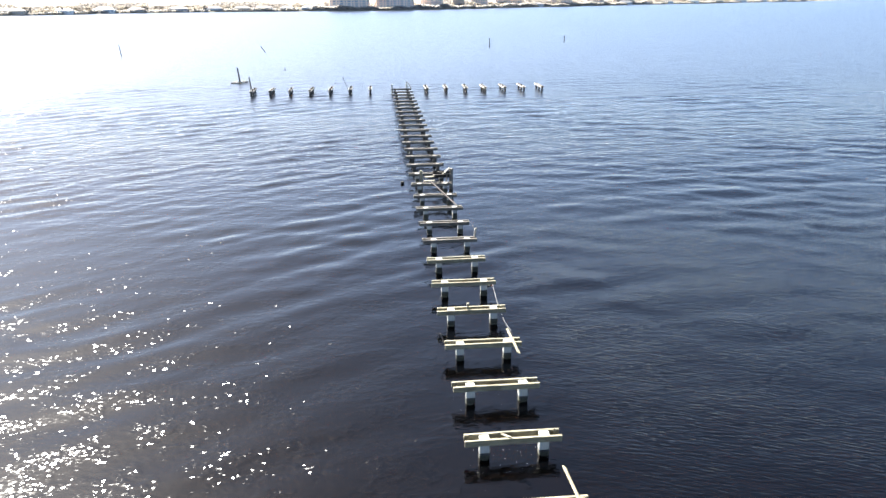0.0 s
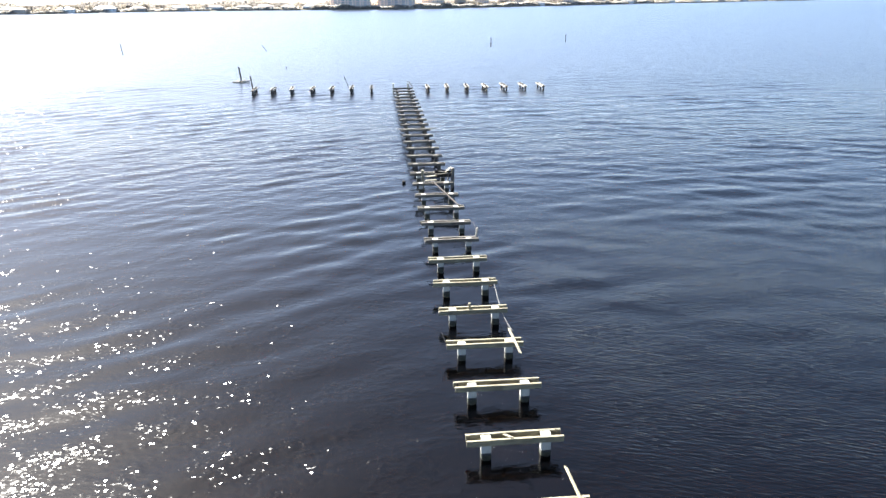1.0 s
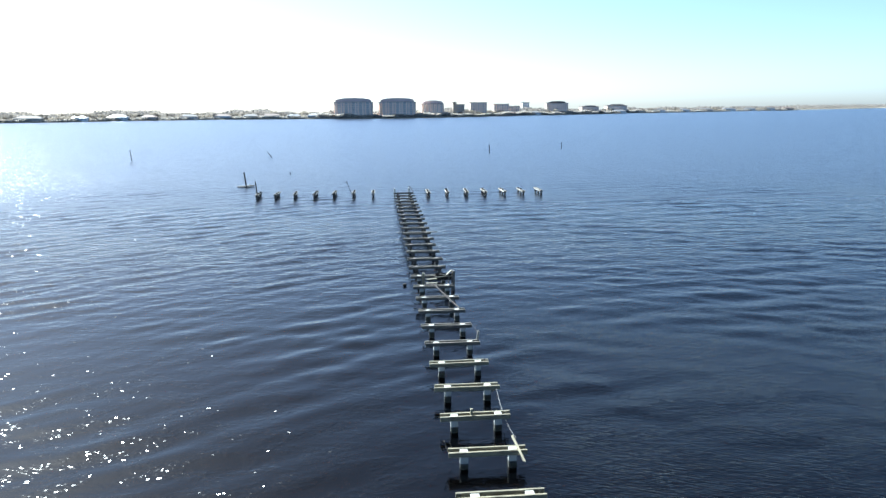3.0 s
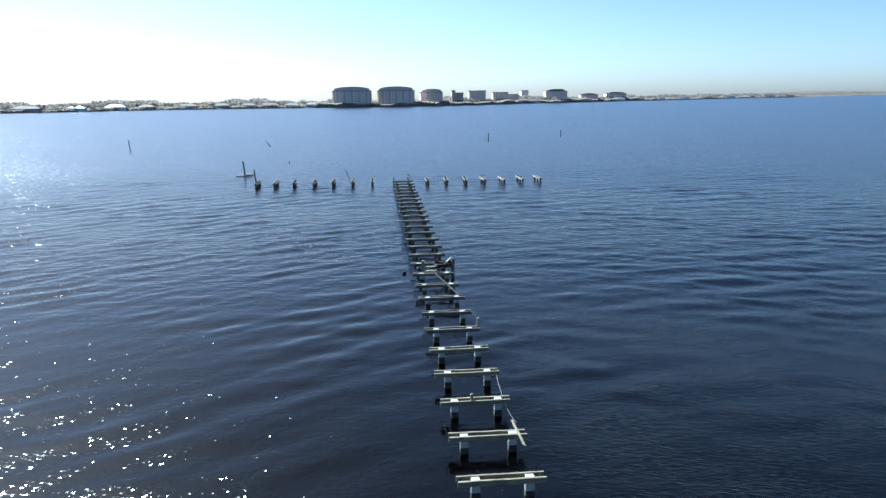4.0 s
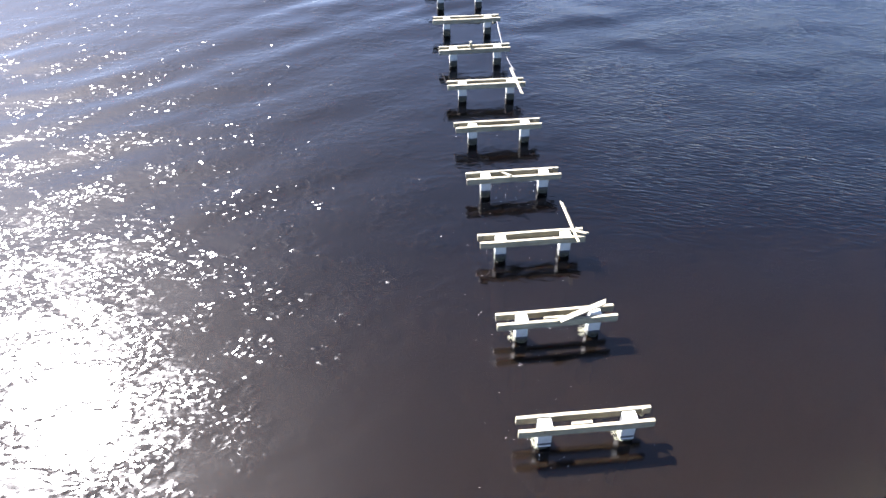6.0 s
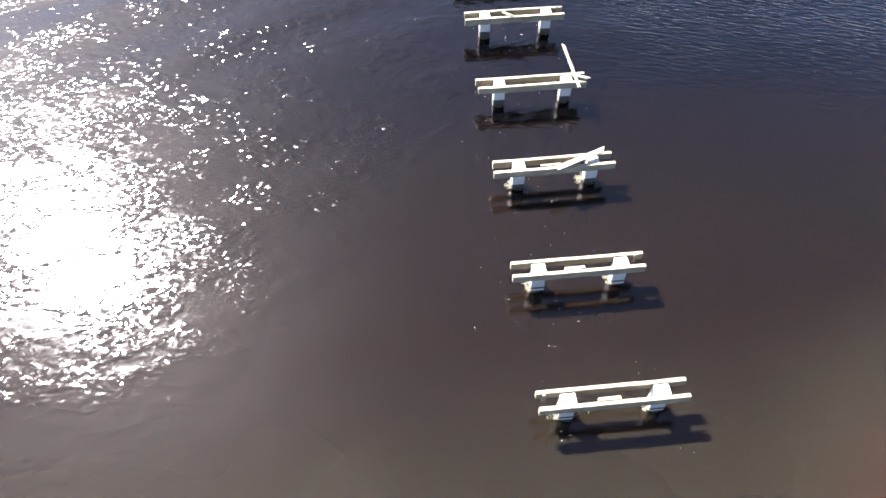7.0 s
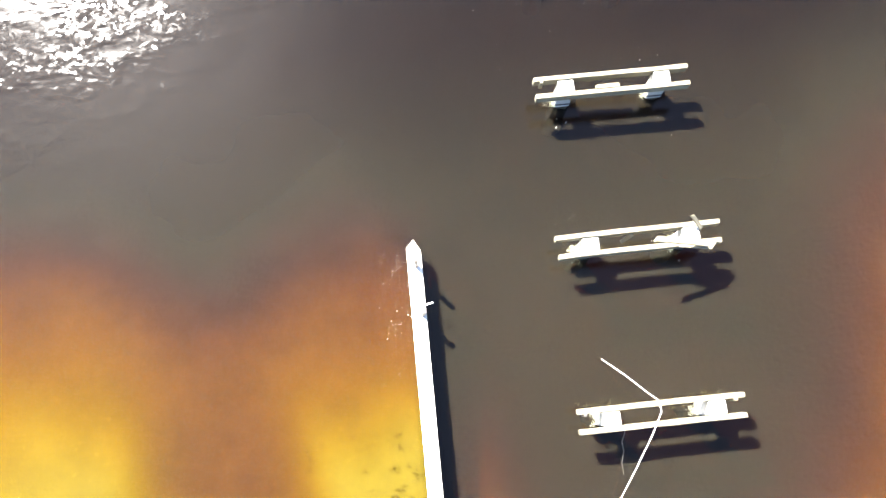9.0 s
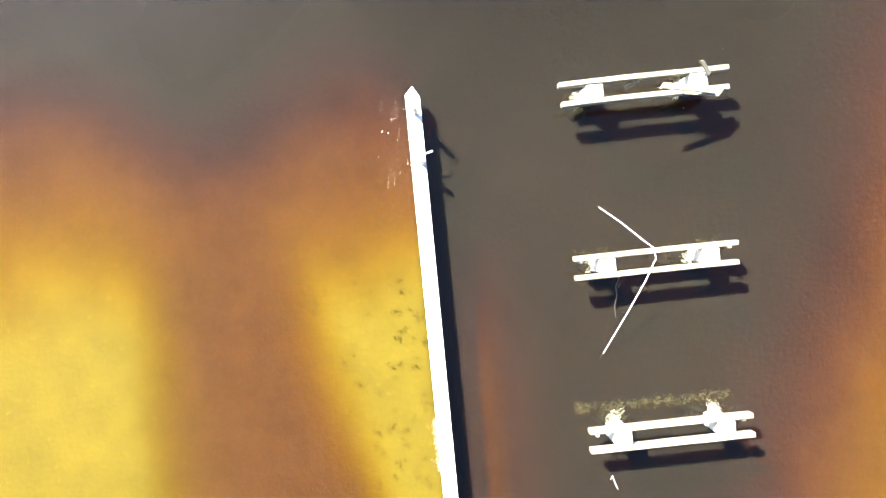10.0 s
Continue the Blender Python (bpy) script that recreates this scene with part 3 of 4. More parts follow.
raft = thing("wrecked_platform", "low dark wrecked platform with one tall post", "platform", pose(-24.5, 105.9, 0.0))
bm = tube(bmesh.new(), [(0, 0, -2.5), (0, 0, 0.5), (-0.2, 0, 2.5)], [0.14, 0.14, 0.12], 12)
part("tall_post", bm, WOOD_DARK, raft)
for a, b, w_ in (((-1.5, 0.2, 0.06), (1.3, 0.5, 0.14), 0.5), ((-1.2, -0.5, 0.05), (1.4, -0.3, 0.3), 0.3), ((-1.1, 0.9, 0.05), (0.6, 0.1, 0.22), 0.25), ((0.2, -0.8, 0.05), (0.5, 0.8, 0.3), 0.25)):
    part("deck_board", board(bmesh.new(), a, b, w_, 0.12), FOOT, raft)

# ladder rails left standing at the pier's head
rails = thing("ladder_rail", "bent grey rail standing at the end of the pier", "rail", pose(2.45, 88.06, 0.0))
for a, b in (((0, 0, 0.70), (-0.25, 0.9, 1.6)), ((0.45, 0, 0.7), (-0.05, 1.0, 1.6)), ((-0.27, 0.9, 1.58), (-0.03, 1.0, 1.58))):
    part("rail_bar", tube(bmesh.new(), [a, b], [0.05, 0.05], 8), WOOD_GREY, rails)
for x in (0.12, 2.2):
    stub("post_stub", x, 88.62, -2.0, 1.35, 0.13, "pale post stub at the pier's head", (0, 0), WALL_WHITE)

# a float beside the pier
bm = bmesh.new()
bmesh.ops.create_uvsphere(bm, u_segments=16, v_segments=10, radius=0.15)
for v in bm.verts:
    v.co.z *= 0.75
solid("float", bm, BLACK, "dark round float on the water beside the pier", "float", pose(-0.5, 36.3, 0.08))

# ---- the board wall by the shore ----
wall = thing("board_wall", "long low wall of pale sunbleached boards in the shallows", "wall", pose(-2.55, -12.0, 0, 0, 0, 0))
y0, n = 0.0, 0
while y0 > -13:
    L = 3.6
    y1 = y0 - L
    for dx, nm in ((-0.125, "side_board"), (0.085, "side_board")):
        part(nm, box(bmesh.new(), (dx, y1 + 0.004, -0.9), (dx + 0.04, y0 - (0.16 if n == 0 else 0.0), 0.41), 0.004), WOOD_Y, wall)
    bm = bmesh.new()
    if n == 0:
        vs = [bm.verts.new(c) for c in ((-0.13, y1 + 0.004, 0.41), (0.13, y1 + 0.004, 0.41), (0.13, y0 - 0.14, 0.41), (0.01, y0 + 0.07, 0.41), (-0.13, y0 - 0.08, 0.41))]
        f = bm.faces.new(vs)
        ext = bmesh.ops.extrude_face_region(bm, geom=[f])
        for v in ext["geom"]:
            if isinstance(v, bmesh.types.BMVert):
                v.co.z += 0.05
        bmesh.ops.recalc_face_normals(bm, faces=bm.faces[:])
        bmesh.ops.bevel(bm, geom=bm.edges[:], offset=0.006, segments=1, affect="EDGES")
    else:
        box(bm, (-0.13, y1 + 0.004, 0.412), (0.13, y0, 0.46), 0.006)
    part("cap_board", bm, WALL_WHITE, wall)
    y0 = y1
    n += 1
stub("post_stub", -2.52, -12.42, 0.46, 0.98, 0.035, "small brown upright block on the board wall", (0.01, 0.02), WOOD_BROWN)
rod("wall_peg", [(-2.46, -13.16, 0.49), (-2.28, -13.12, 0.52)], 0.018, "small pale peg sticking out of the board wall", "peg", PIPE)
# a grey block stands in for a perched bird
stub("post_stub", -2.48, -13.3, 0.46, 0.78, 0.04, "small grey block standing in for a bird on the board wall", (0.02, 0.02), WOOD_GREY)

# weed-covered sunken timber behind the last bent
def clumps(name, spots, label, category, mat, seed):
    """Many small ragged weed tufts as one body."""
    rr = random.Random(seed)
    vs, fs = [], []
    for x, y, z, s_ in spots:
        for _ in range(14):
            c = Vector((x + rr.gauss(0, s_), y + rr.gauss(0, s_), z + rr.uniform(-0.3, 0.5) * s_))
            u = Vector((rr.gauss(0, 1), rr.gauss(0, 1), rr.gauss(0, 0.5))).normalized()
            v = u.orthogonal().normalized()
            q = s_ * rr.uniform(0.25, 0.6)
            i0 = len(vs)
            vs += [tuple(c + u * q), tuple(c + v * q * 0.5), tuple(c - u * q), tuple(c - v * q * 0.5), tuple(c + u.cross(v) * q * 0.4)]
            fs += [(i0, i0 + 1, i0 + 4), (i0 + 1, i0 + 2, i0 + 4), (i0 + 2, i0 + 3, i0 + 4), (i0 + 3, i0, i0 + 4)]
    me = bpy.data.meshes.new(name)
    me.from_pydata(vs, [], fs)
    me.materials.append(mat)
    return tagged(new(name, me), label, category, kind="stuff")


bm = bmesh.new()
r = random.Random(9)
tube(bm, [(-0.1 + 2.9 * i / 16, -18.07 + 0.03 * math.sin(i) + 0.004 * i, -0.075 + r.uniform(-0.02, 0.02)) for i in range(17)], [r.uniform(0.035, 0.065) for i in range(17)], 9)
solid("sunken_timber", bm, GROWTH, "weed-covered sunken timber at the surface", "timber")
clumps("weed_fringe", [(r.uniform(-0.1, 2.75), -18.06 + r.gauss(0, 0.05), 0.005, 0.012 + 0.032 * r.random() ** 2) for _ in range(150)], "olive weed clinging to the sunken timber", "weed", GROWTH, 5)
for k in (-6, -5, -4):
    for x in (0.6, 2.42):
        clumps("weed_fringe", [(x + r.gauss(0, 0.22), k * SPAN - 0.145 + r.uniform(-0.05, 0.30), 0.0, r.uniform(0.015, 0.035)) for _ in range(22)],
               "olive weed floating against a pile", "weed", GROWTH, 20 + k)
BARNACLE = plain("pale_barnacles", (0.12, 0.12, 0.06), (0.36, 0.35, 0.27), 40.0, 0.9, 1.0, 0.02)
for k, n in ((-6, 90), (-5, 40), (-4, 60), (-3, 50), (-2, 50), (-1, 40)):
    for x in (0.55, 2.36):
        clumps("barnacle_crust", [(x - 0.13 + r.gauss(0, 0.05) + (0.10 if k == -6 else 0), k * SPAN - 0.165 + (0.25 + r.gauss(0, 0.07) if k == -6 else r.uniform(-0.14, 0.10)), r.uniform(0.03, 0.16) + (0.25 if k == -6 else 0),
                                   r.uniform(0.015, 0.035)) for _ in range(n // 2)], "pale barnacles crusting the pile at the waterline", "barnacles", BARNACLE, 60 + k)
clumps("barnacle_crust", [(-2.71 + r.gauss(0, 0.025), r.uniform(-18.9, -17.9), r.uniform(0.1, 0.4), r.uniform(0.012, 0.03)) for _ in range(45)], "pale barnacles crusting the side of the board wall", "barnacles", BARNACLE, 81)
rod("hanging_twig", [(0.78, -15.64, 0.60), (0.80, -15.70, 0.48), (0.76, -15.84, 0.36), (0.80, -16.02, 0.24), (0.77, -16.22, 0.10), (0.80, -16.44, 0.0)], 0.008, "thin dark twig hanging off the front beam", "twig", WOOD_DARK)
rod("floating_twig", [(0.42, -19.44, 0.01), (0.46, -19.36, 0.02), (0.50, -19.50, 0.01), (0.54, -19.62, 0.01)], 0.006, "small pale bent twig floating on the water", "twig", PIPE)


def flecks(spots, label, seed):
    """Countless tiny white scraps on the water, painted in for ripple glints."""
    rr = random.Random(seed)
    vs, fs = [], []
    for x, y in spots:
        q, n, i0 = 0.0028 + 0.005 * rr.random() ** 3, 6, len(vs)
        a0, long_ = rr.uniform(0, 6.3), rr.uniform(1.0, 2.2)
        for j in range(n):
            a = 6.283 * j / n
            u, v = q * long_ * math.cos(a) * rr.uniform(0.7, 1.2), q * math.sin(a) * rr.uniform(0.7, 1.2)
            vs.append((x + u * math.cos(a0) - v * math.sin(a0), y + u * math.sin(a0) + v * math.cos(a0), 0.004))
        vs.append((x, y, 0.004 + q * 0.6))
        fs += [(i0 + j, i0 + (j + 1) % n, i0 + n) for j in range(n)]
    me = bpy.data.meshes.new("foam_flecks")
    me.from_pydata(vs, [], fs)
    me.materials.append(GLINT_WHITE)
    return tagged(new("foam_flecks", me), label, "foam", kind="stuff")


GLINT_WHITE = plain("white_glint", (0.70, 0.70, 0.66), (0.82, 0.82, 0.80), 50.0, 0.6)
for k, n in ((2, 30), (1, 90), (0, 70), (-1, 80), (-2, 34), (-3, 30), (-4, 14)):
    y = k * SPAN - 0.145
    flecks([(r.choice((0.55, 0.7, 2.36, 1.4)) + r.gauss(-0.1, 0.42), y + r.choice((-0.5, 0.35, 0.5)) + r.gauss(0, 0.30)) for _ in range(n)], "tiny white scraps painted in as glints about a pile", 90 + k)
flecks([(r.gauss(-2.95, 0.20), -12.0 - 2.6 * r.random() ** 1.3) for _ in range(60)], "tiny white scraps painted in as glints beside the board wall", 99)
flecks([(r.uniform(-1.0, 1.6), r.uniform(-9.0, 2.0)) for _ in range(60)], "tiny white scraps painted in as glints on dark water", 101)

spots = []
while len(spots) < 60:
    x, y = r.uniform(-5.0, -2.75), r.uniform(-20.5, -15.3)
    if r.random() < 0.35 + 0.65 * (x + 5.0) / 2.25 and x > -5.0 + 0.25 * (-15 - y):
        spots.append((x, y, -float(depth(x, y)) + 0.0, r.uniform(0.02, 0.055)))
clumps("weed_tufts", spots, "small dark weed tufts on the yellow sand", "weed", GROWTH, 6)

# ---- the far shore ----


def shore_y(x):
    return float(np.interp(x, sx, sy))


LAND = plain("far_land", (0.16, 0.15, 0.10), (0.30, 0.27, 0.20), 0.05, 0.9)
def leaves(name, a, b):
    """Thin dry foliage that lets some light through."""
    w = Mat(name)
    n1 = w.noise(w.position(), 0.35, 4.0)
    col = w.ramp(n1, (0.32, a), (0.68, b))
    w.done(col, 0.8)
    tr = w.n.new("ShaderNodeBsdfTranslucent")
    w.link(col, tr.inputs[0])
    mx = w.n.new("ShaderNodeMixShader")
    mx.inputs[0].default_value = 0.5
    w.link(w.b.outputs[0], mx.inputs[1])
    w.link(tr.outputs[0], mx.inputs[2])
    w.link(mx.outputs[0], w.n["Material Output"].inputs[0])
    return w.m


# far leaves are greyed and paled: distance haze is put into the colour
LEAF_A = leaves("far_leaves", (0.25, 0.22, 0.185), (0.33, 0.30, 0.25))
# palest leaf copy, lifting the self-shade of the waterline brush
LEAF_HAZED = leaves("far_hazed_leaves", (0.34, 0.32, 0.29), (0.46, 0.43, 0.39))
LEAF_B = leaves("far_hazed_dry_leaves", (0.19, 0.175, 0.16), (0.26, 0.24, 0.22))
CONC = plain("far_facade", (0.78, 0.60, 0.48), (0.86, 0.69, 0.57), 0.2, 0.8)
CONC_B = plain("far_tan_facade", (0.42, 0.34, 0.27), (0.52, 0.43, 0.34), 0.2, 0.8)
CONC_C = plain("far_white_facade", (0.66, 0.66, 0.64), (0.80, 0.80, 0.78), 0.2, 0.7)
ROOF = plain("far_grey_roof", (0.08, 0.078, 0.078), (0.12, 0.115, 0.115), 0.3, 0.8)
ROOF_B = plain("far_red_roof", (0.11, 0.08, 0.07), (0.15, 0.11, 0.095), 0.3, 0.8)
ROOF_C = plain("far_white_roof", (0.12, 0.12, 0.125), (0.17, 0.17, 0.175), 0.3, 0.5)
CROWN = plain("far_mauve_roof", (0.58, 0.46, 0.42), (0.66, 0.53, 0.49), 0.3, 0.8)
# paler than glass: sky reflection and distance haze are put into the colour
GLASS = plain("far_hazed_window", (0.30, 0.33, 0.36), (0.40, 0.43, 0.46), 0.5, 0.25)

# the land behind the shoreline, one sheet
lx = np.concatenate([np.linspace(-4400, -900, 12)[:-1], np.linspace(-900, 1200, 106), np.linspace(1200, 4400, 12)[1:]])
ls = np.array([0, 1.5, 6, 20, 120, 600, 3400])
lz = np.array([-0.3, 0.6, 1.0, 1.3, 1.6, 2.0, 2.0])
lv, lf = [], []
for i, x in enumerate(lx):
    for j in range(len(ls)):
        lv.append((x, shore_y(x) + ls[j] + 0.8 * math.sin(x * 0.11), lz[j] + float(fall(x, shore_y(x) + ls[j]))))
for i in range(len(lx) - 1):
    for j in range(len(ls) - 1):
        a = i * len(ls) + j
        lf.append((a, a + len(ls), a + len(ls) + 1, a + 1))
me = bpy.data.meshes.new("far_shore")
me.from_pydata(lv, [], lf)
me.materials.append(LAND)
tagged(new("far_shore", me), "low far river bank with grass and sand", "ground", kind="structure")


def tree(x, y, tall, r, mat, name="tree"):
    """A far tree: tapered trunk, limbs, and a crown of many small leaf clumps."""
    e = thing(name, "small far bank tree with a ragged crown", "tree", pose(x, y, 1.0), "trees on the far bank")
    bm = bmesh.new()
    tube(bm, [(0, 0, -0.4), (r.uniform(-.2, .2), 0, tall * 0.3), (r.uniform(-.3, .3), 0, tall * 0.7)], [0.25, 0.18, 0.07], 6)
    for q in range(4):
        a = r.uniform(0, 6.3)
        tube(bm, [(0, 0, tall * (0.25 + 0.08 * q)), (math.cos(a) * tall * 0.25, math.sin(a) * tall * 0.25, tall * (0.5 + 0.08 * q))], [0.10, 0.04], 5)
    part("trunk", bm, WOOD_GREY, e)
    vs, fs = [], []
    blobs = [(r.uniform(-.32, .32) * tall, r.uniform(-.3, .3) * tall, tall * r.uniform(0.38, 0.88), tall * r.uniform(0.10, 0.2)) for _ in range(9)]
    for q in range(260):
        bx, by, bz, br = r.choice(blobs)
        d = Vector((r.gauss(0, 1), r.gauss(0, 1), r.gauss(0, 0.8))).normalized() * br * r.uniform(0.5, 1.1)
        c = Vector((bx, by, bz)) + d
        u = Vector((r.gauss(0, 1), r.gauss(0, 1), r.gauss(0, 1))).normalized()
        v = u.orthogonal().normalized()
        s = r.uniform(0.18, 0.42)
        i0 = len(vs)
        vs += [tuple(c + u * s), tuple(c + v * s * 0.7), tuple(c - u * s), tuple(c - v * s * 0.7)]
        fs.append((i0, i0 + 1, i0 + 2, i0 + 3))
    me = bpy.data.meshes.new("crown")
    me.from_pydata(vs, [], fs)
    me.materials.append(mat)
    o = new("crown", me)
    o.parent = e
    return e


r = random.Random(21)
KINDS = [tree(-3000 - 20 * i, 3500, r.uniform(4.0, 6.0), r, LEAF_A if i % 3 else LEAF_B) for i in range(7)]
for i in range(250):
    x = -480 + i * 6.4 + r.uniform(-3, 3)
    if i > 120:
        x = r.uniform(-480, 1000)
    back = r.uniform(8, 40)
    if -60 < x < 90 and back < 45:
        back = r.uniform(45, 70)
    s = r.uniform(1.0, 1.6)
    t = copy_thing(r.choice(KINDS), pose(x, shore_y(x) + back, 1.0, 0, 0, r.uniform(0, 360)))
    t.scale = (s * 1.5, s * 1.5, s)


def brush(x0, x1, n, back0, back1, hi, seed, mat, label):
    """Far woods: countless clumps as one body of leaves."""
    rr = np.random.RandomState(seed)
    x = rr.uniform(x0, x1, n)
    y = np.interp(x, sx, sy) + rr.uniform(back0, back1, n)
    top = hi * (0.62 + 0.22 * np.sin(x * 0.05 + seed) + 0.16 * np.sin(x * 0.21 + 2 * seed))
    z = 0.8 + rr.uniform(0, 1, n) ** 0.7 * top
    s = rr.uniform(0.7, 1.7, n)
    u = rr.normal(size=(n, 3))
    u /= np.linalg.norm(u, axis=1)[:, None]
    v = np.cross(u, rr.normal(size=(n, 3)))
    v /= np.linalg.norm(v, axis=1)[:, None]
    c = np.stack([x, y, z], 1)
    P = np.stack([c + u * s[:, None], c + v * s[:, None] * 0.7, c - u * s[:, None], c - v * s[:, None] * 0.7], 1).reshape(-1, 3)
    me = bpy.data.meshes.new("far_woods")
    me.from_pydata(P.tolist(), [], np.arange(4 * n).reshape(-1, 4).tolist())
    me.materials.append(mat)
    tagged(new("far_woods", me), label, "woods", kind="stuff")


brush(-620, 330, 46000, 30, 110, 10.5, 3, LEAF_B, "brownish belt of far riverside woods")
brush(330, 1000, 36000, 20, 110, 9.5, 11, LEAF_B, "grey-brown belt of distant riverside woods")
brush(-620, 1000, 36000, 6, 30, 4.6, 5, LEAF_A, "low dark brush along the far bank")
brush(-620, 1000, 20000, 1.5, 8, 2.6, 14, LEAF_HAZED, "low pale brush at the far waterline")
brush(-70, 460, 22000, 2, 13, 5.0, 17, LEAF_HAZED, "grey-brown thicket at the foot of the far buildings")
brush(1000, 2900, 36000, 6, 100, 12, 6, LEAF_B, "distant hazy wooded bank")
brush(-1400, -600, 14000, 6, 60, 9, 8, LEAF_B, "distant brownish wooded bank")


def condo(x0, x1, y, tall, floors, label, curved=True, mat=CONC, crown=True):
    """A far block of flats: storeys with slabs, windows and a roof."""
    w_ = x1 - x0
    e = thing("apartment_block", label, "building", pose((x0 + x1) / 2, y + 8, 0.8))
    deep_ = 14.0
    bow = 8.0 if curved else 0.0
    n = 18 if curved else 4

    def front(u):
        return -deep_ / 2 - bow * math.sqrt(max(0.0, 1 - (2 * u - 1) ** 2)) if curved else -deep_ / 2

    outline = [(-w_ / 2 + w_ * i / n, front(i / n)) for i in range(n + 1)] + [(w_ / 2, deep_ / 2), (-w_ / 2, deep_ / 2)]

    def prism(bm, z0, z1, grow=0.0):
        k = 1 + grow / (w_ / 2)
        lo = [bm.verts.new((px * k, py * k, z0)) for px, py in outline]
        hi = [bm.verts.new((px * k, py * k, z1)) for px, py in outline]
        m = len(lo)
        for i in range(m):
            bm.faces.new((lo[i], lo[(i + 1) % m], hi[(i + 1) % m], hi[i]))
        bm.faces.new(lo[::-1])
        bm.faces.new(hi)
        return bm

    body_h = tall * (0.78 if curved else 0.84 if crown else 0.96)
    fl = body_h / floors
    part("wall", prism(bmesh.new(), -1.5, body_h), mat, e)
    roof = part("roof", prism(bmesh.new(), body_h + 0.003, body_h + 0.5, 0.5), ROOF, e)
    if crown:
        # an arched top storey, set in from the ends
        bm = bmesh.new()
        m, wide = 14, 0.45 if curved else 0.38
        rows = []
        for i in range(m + 1):
            q = 2 * i / m - 1
            z = body_h + (tall - body_h) * (0.42 + 0.58 * math.sqrt(1 - 0.96 * q * q))
            px, py = q * wide * w_, front(0.5 + q * wide) + 0.4
            rows.append([bm.verts.new(c) for c in ((px, py, body_h + 0.5), (px, py, z), (px, deep_ / 2 - 2, z), (px, deep_ / 2 - 2, body_h + 0.5))])
        for lo, hi in zip(rows, rows[1:]):
            for j in range(4):
                bm.faces.new((lo[j], hi[j], hi[(j + 1) % 4], lo[(j + 1) % 4]))
        bm.faces.new(rows[0])
        bm.faces.new(rows[-1][::-1])
        bmesh.ops.recalc_face_normals(bm, faces=bm.faces)
        part("roof_crown", bm, CROWN if curved else ROOF, roof)
    cols = 11 if curved else max(4, int(w_ / 3))
    cells = []
    for i in range(cols):
        u = (i + 0.5) / cols
        half = (0.40 if i % 2 else 0.13) / cols if curved else 0.21 / cols * (1.25 if i % 2 else 0.7)
        for f in range(1 if curved else 0, floors):
            z0, z1 = fl * f + 0.25 * fl, fl * f + 0.88 * fl
            cells.append((u, half, z0, z1))
    for u, half, z0, z1 in cells:
        xa, xb = -w_ / 2 + w_ * (u - half), -w_ / 2 + w_ * (u + half)
        ya, yb = front(u - half) - 0.06, front(u + half) - 0.06
        bm = bmesh.new()
        lo = [bm.verts.new(c) for c in ((xa, ya, z0), (xb, yb, z0), (xb, yb, z1), (xa, ya, z1), (xa, ya + 0.3, z0), (xb, yb + 0.3, z0), (xb, yb + 0.3, z1), (xa, ya + 0.3, z1))]
        for q in ((0, 1, 2, 3), (4, 7, 6, 5), (0, 4, 5, 1), (3, 2, 6, 7), (0, 3, 7, 4), (1, 5, 6, 2)):
            bm.faces.new([lo[j] for j in q])
        part("window", bm, GLASS, e)
    # piers of the facade stand proud of the glass
    for i in range(cols + 1):
        u = min(max(i / cols, 0.01), 0.99)
        xa = -w_ / 2 + w_ * u
        part("facade_pier", box(bmesh.new(), (xa - 0.35, front(u) - 0.5, -1.5), (xa + 0.35, front(u) - 0.02, body_h - 0.01), 0.0), mat, e)
    return e


condo(-51, -5.6, 822, 22.4, 7, "grey curved block of flats with an arched roof")
condo(1, 45, 834, 22.4, 7, "grey curved block of flats with an arched roof")
condo(54.4, 82, 872, 19.6, 6, "smaller grey curved block of flats on the far bank")
condo(96.3, 100, 892, 18.0, 5, "narrow tan stair tower on the far bank", False, CONC_B, False)
condo(100.6, 111, 898, 15.0, 4, "low tan block of flats on the far bank", False, CONC_B, False)
condo(121.8, 143.7, 920, 17.6, 5, "plain grey block of flats on the far bank", False, CONC, False)
condo(158.2, 178.6, 948, 15.4, 4, "low grey block on the far bank", False, CONC, False)
condo(182, 197.2, 966, 12.4, 3, "low dark-roofed block on the far bank", False, CONC, False)
condo(224, 234.6, 1076, 18.2, 5, "distant pale block of flats", False, CONC_C, False)
condo(254.3, 287.4, 1043, 19.2, 5, "pale grey block of flats on the far bank", False, CONC, True)
condo(323.8, 351.5, 1095, 12.4, 3, "low grey block with stepped roof on the far bank", False, CONC, True)
condo(381.9, 415.9, 1145, 14.2, 3, "low grey block with stepped roof on the far bank", False, CONC, True)


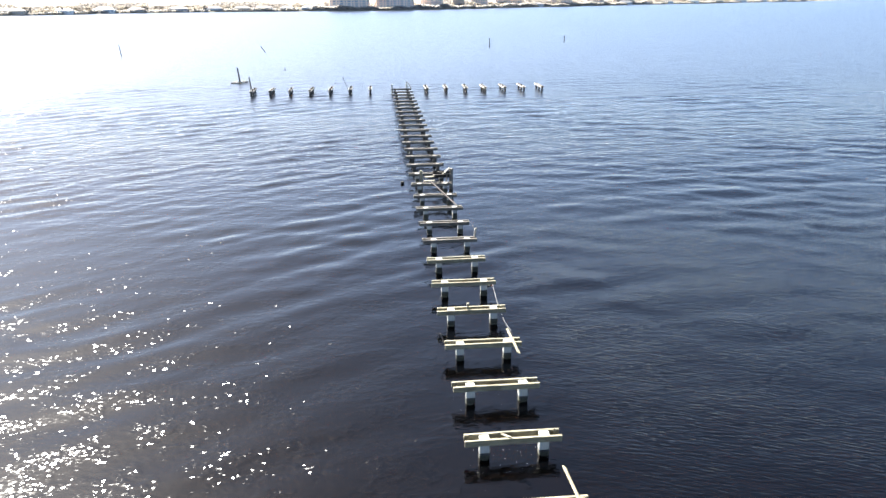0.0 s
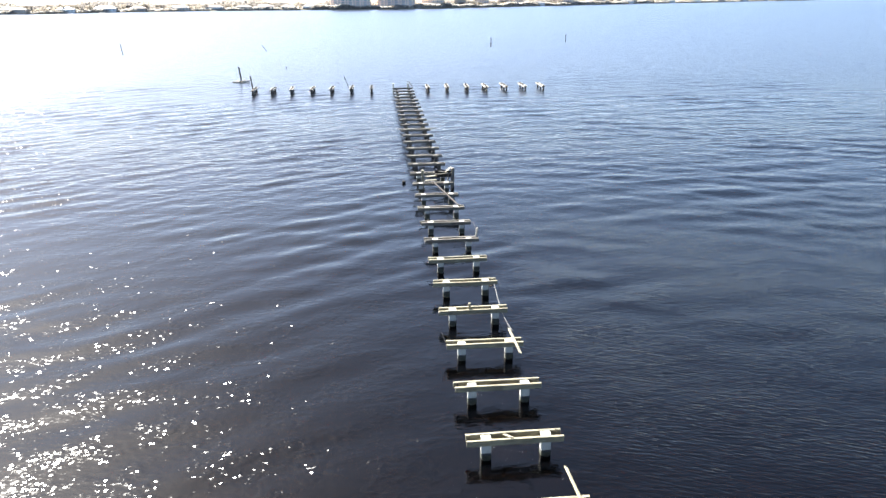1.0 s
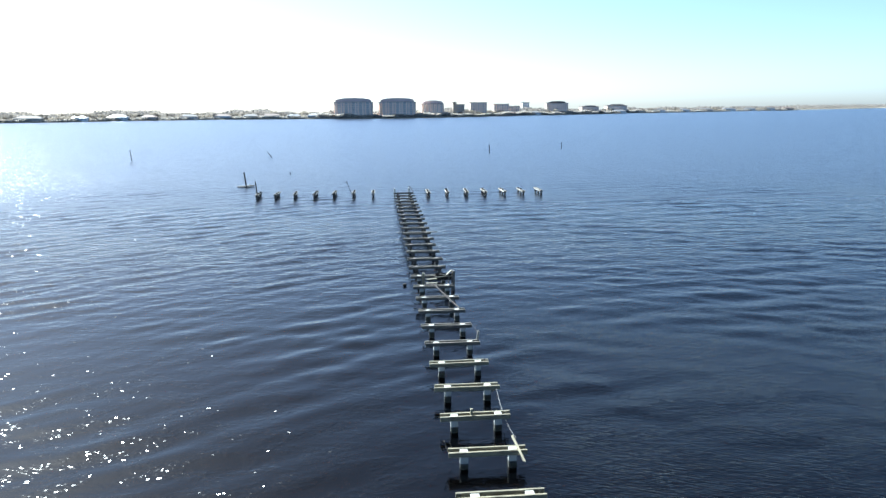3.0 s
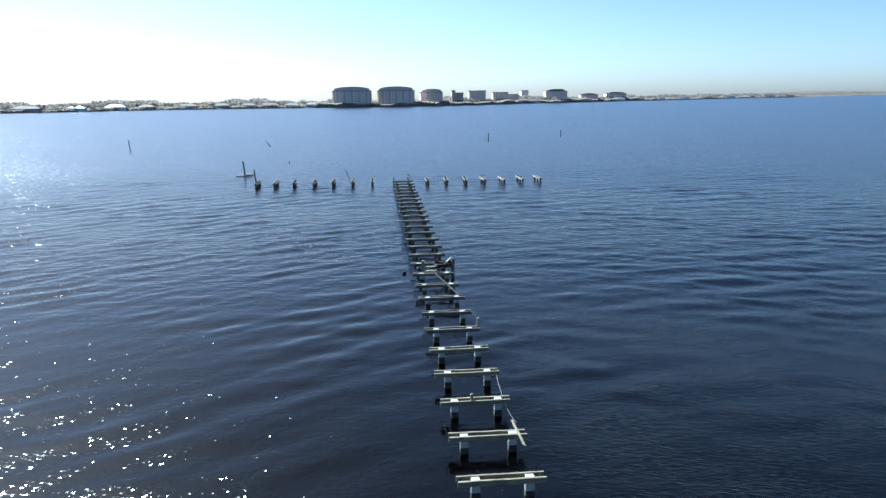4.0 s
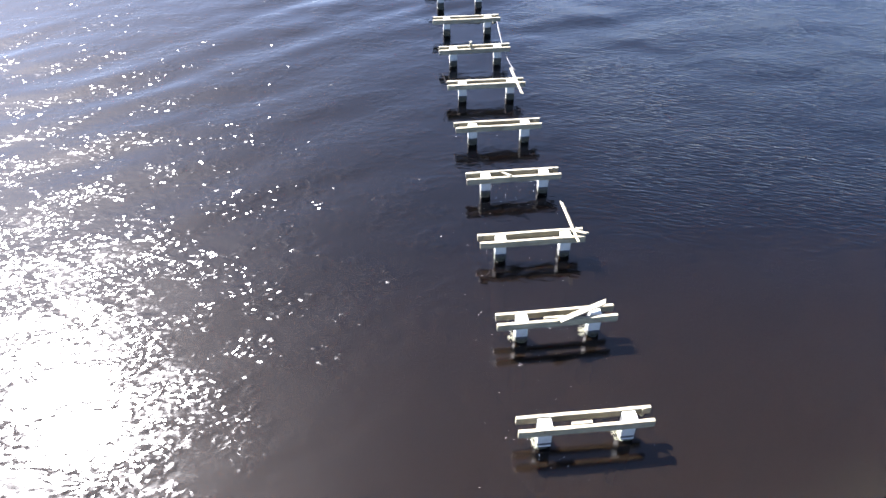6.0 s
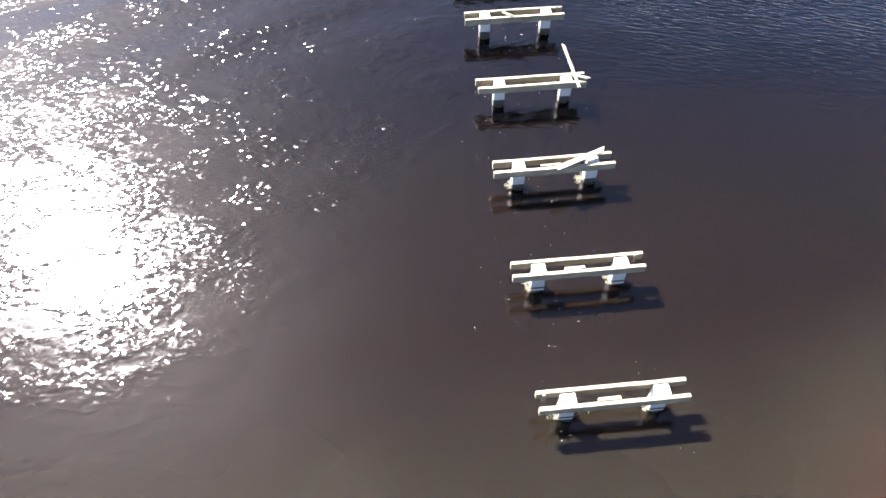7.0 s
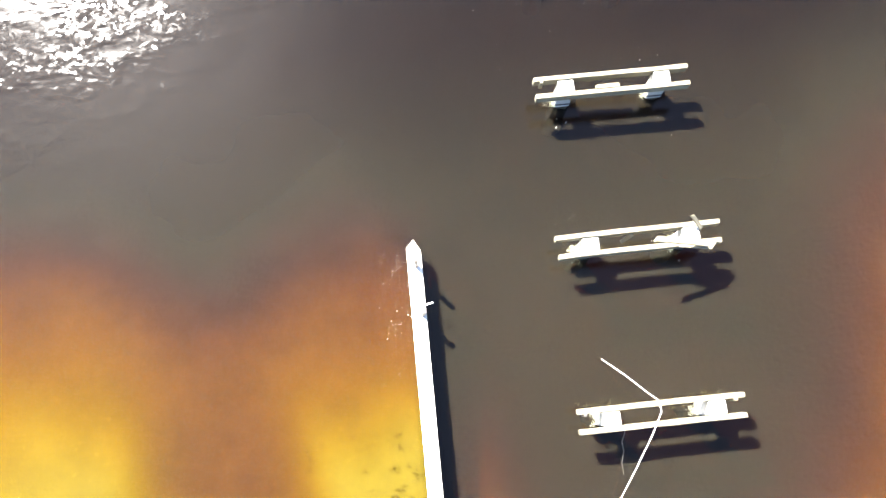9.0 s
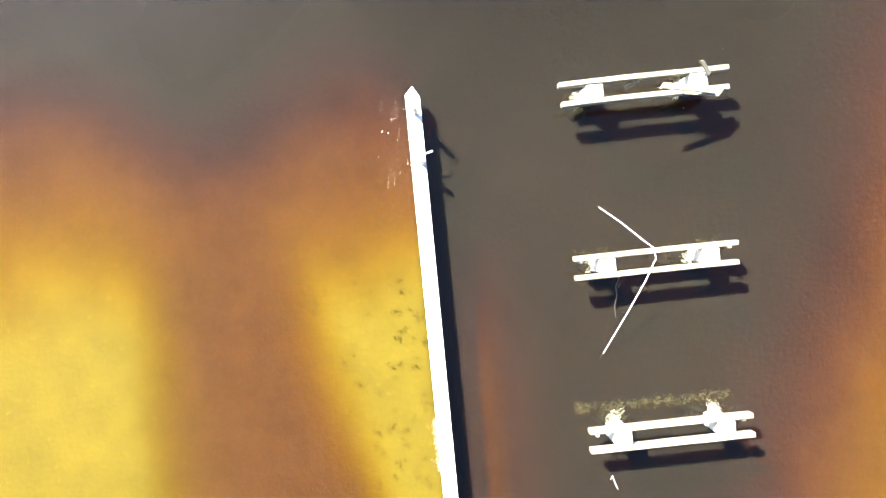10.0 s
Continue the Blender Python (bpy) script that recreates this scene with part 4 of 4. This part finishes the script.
def house(x, w_, tall, wallmat, roofmat, label, back=4.0):
    """A far waterfront house with a hipped roof, door and windows."""
    e = thing("house", label, "house", pose(x, shore_y(x) + back + 4, 0.7, 0, 0, r.uniform(-8, 8)), "houses on the far bank")
    h = tall * 0.6
    part("wall", box(bmesh.new(), (-w_ / 2, -4, -0.5), (w_ / 2, 4, h)), wallmat, e)
    bm = bmesh.new()
    v = [bm.verts.new(c) for c in ((-w_ / 2 - .6, -4.6, h), (w_ / 2 + .6, -4.6, h), (w_ / 2 + .6, 4.6, h), (-w_ / 2 - .6, 4.6, h), (-w_ / 4, 0, tall), (w_ / 4, 0, tall))]
    for q in ((0, 1, 5, 4), (1, 2, 5), (2, 3, 4, 5), (3, 0, 4), (3, 2, 1, 0)):
        bm.faces.new([v[j] for j in q])
    part("roof", bm, roofmat, e)
    n = max(2, int(w_ / 3))
    for i in range(n):
        xa = -w_ / 2 + w_ * (i + 0.5) / n
        part("door" if i == n // 2 else "window", box(bmesh.new(), (xa - 0.7, -4.08, 0.1 if i == n // 2 else h * 0.35), (xa + 0.7, -3.9, h * 0.8)), GLASS, e)
    return e


for x, w_, t_, wm, rm, lb in (
        (-232, 20, 4.6, CONC_B, ROOF, "tan waterfront house with a grey roof"), (-205, 12, 4.2, CONC_C, ROOF_C, "white waterfront house with a pale roof"),
        (-186, 15, 4.8, CONC_C, ROOF_C, "white gabled waterfront house"), (-168, 12, 4.2, CONC_B, ROOF_B, "tan waterfront house with a red roof"),
        (-143, 15, 4.4, CONC, ROOF, "grey waterfront house with a dark roof"), (-120, 14, 4.4, CONC_C, ROOF_B, "white waterfront house with a red roof"),
        (-99, 13, 4.2, CONC_B, ROOF, "tan waterfront house with a grey roof"), (-84, 17, 4.6, CONC_C, ROOF_B, "long pale house with a reddish roof"),
        (-66, 11, 4.2, CONC_C, ROOF_C, "white boathouse by the water"), (-50, 12, 4.4, CONC_C, ROOF_C, "white house with a bright roof"),
        (152, 14, 4.6, CONC_C, ROOF_C, "white low house behind the bank"), (275, 16, 4.6, CONC_C, ROOF_C, "white waterfront house with a pale roof"),
        (305, 14, 4.6, CONC_B, ROOF_B, "tan waterfront house with a red roof"), (345, 18, 5, CONC_C, ROOF, "white waterfront house with a grey roof"),
        (395, 16, 5, CONC_C, ROOF_C, "white low waterfront house"), (440, 20, 5.2, CONC_B, ROOF, "tan waterfront house with a grey roof"),
        (490, 22, 5.4, CONC_C, ROOF_C, "long white waterfront building"), (540, 18, 5.2, CONC_C, ROOF_C, "white waterfront house with a pale roof"),
        (590, 20, 5.6, CONC_C, ROOF, "white waterfront house with a grey roof"), (640, 20, 5.4, CONC_B, ROOF_B, "tan waterfront house with a red roof")):
    house(x * 1.45, w_ * 1.3, t_ * 1.2, wm, rm, lb)
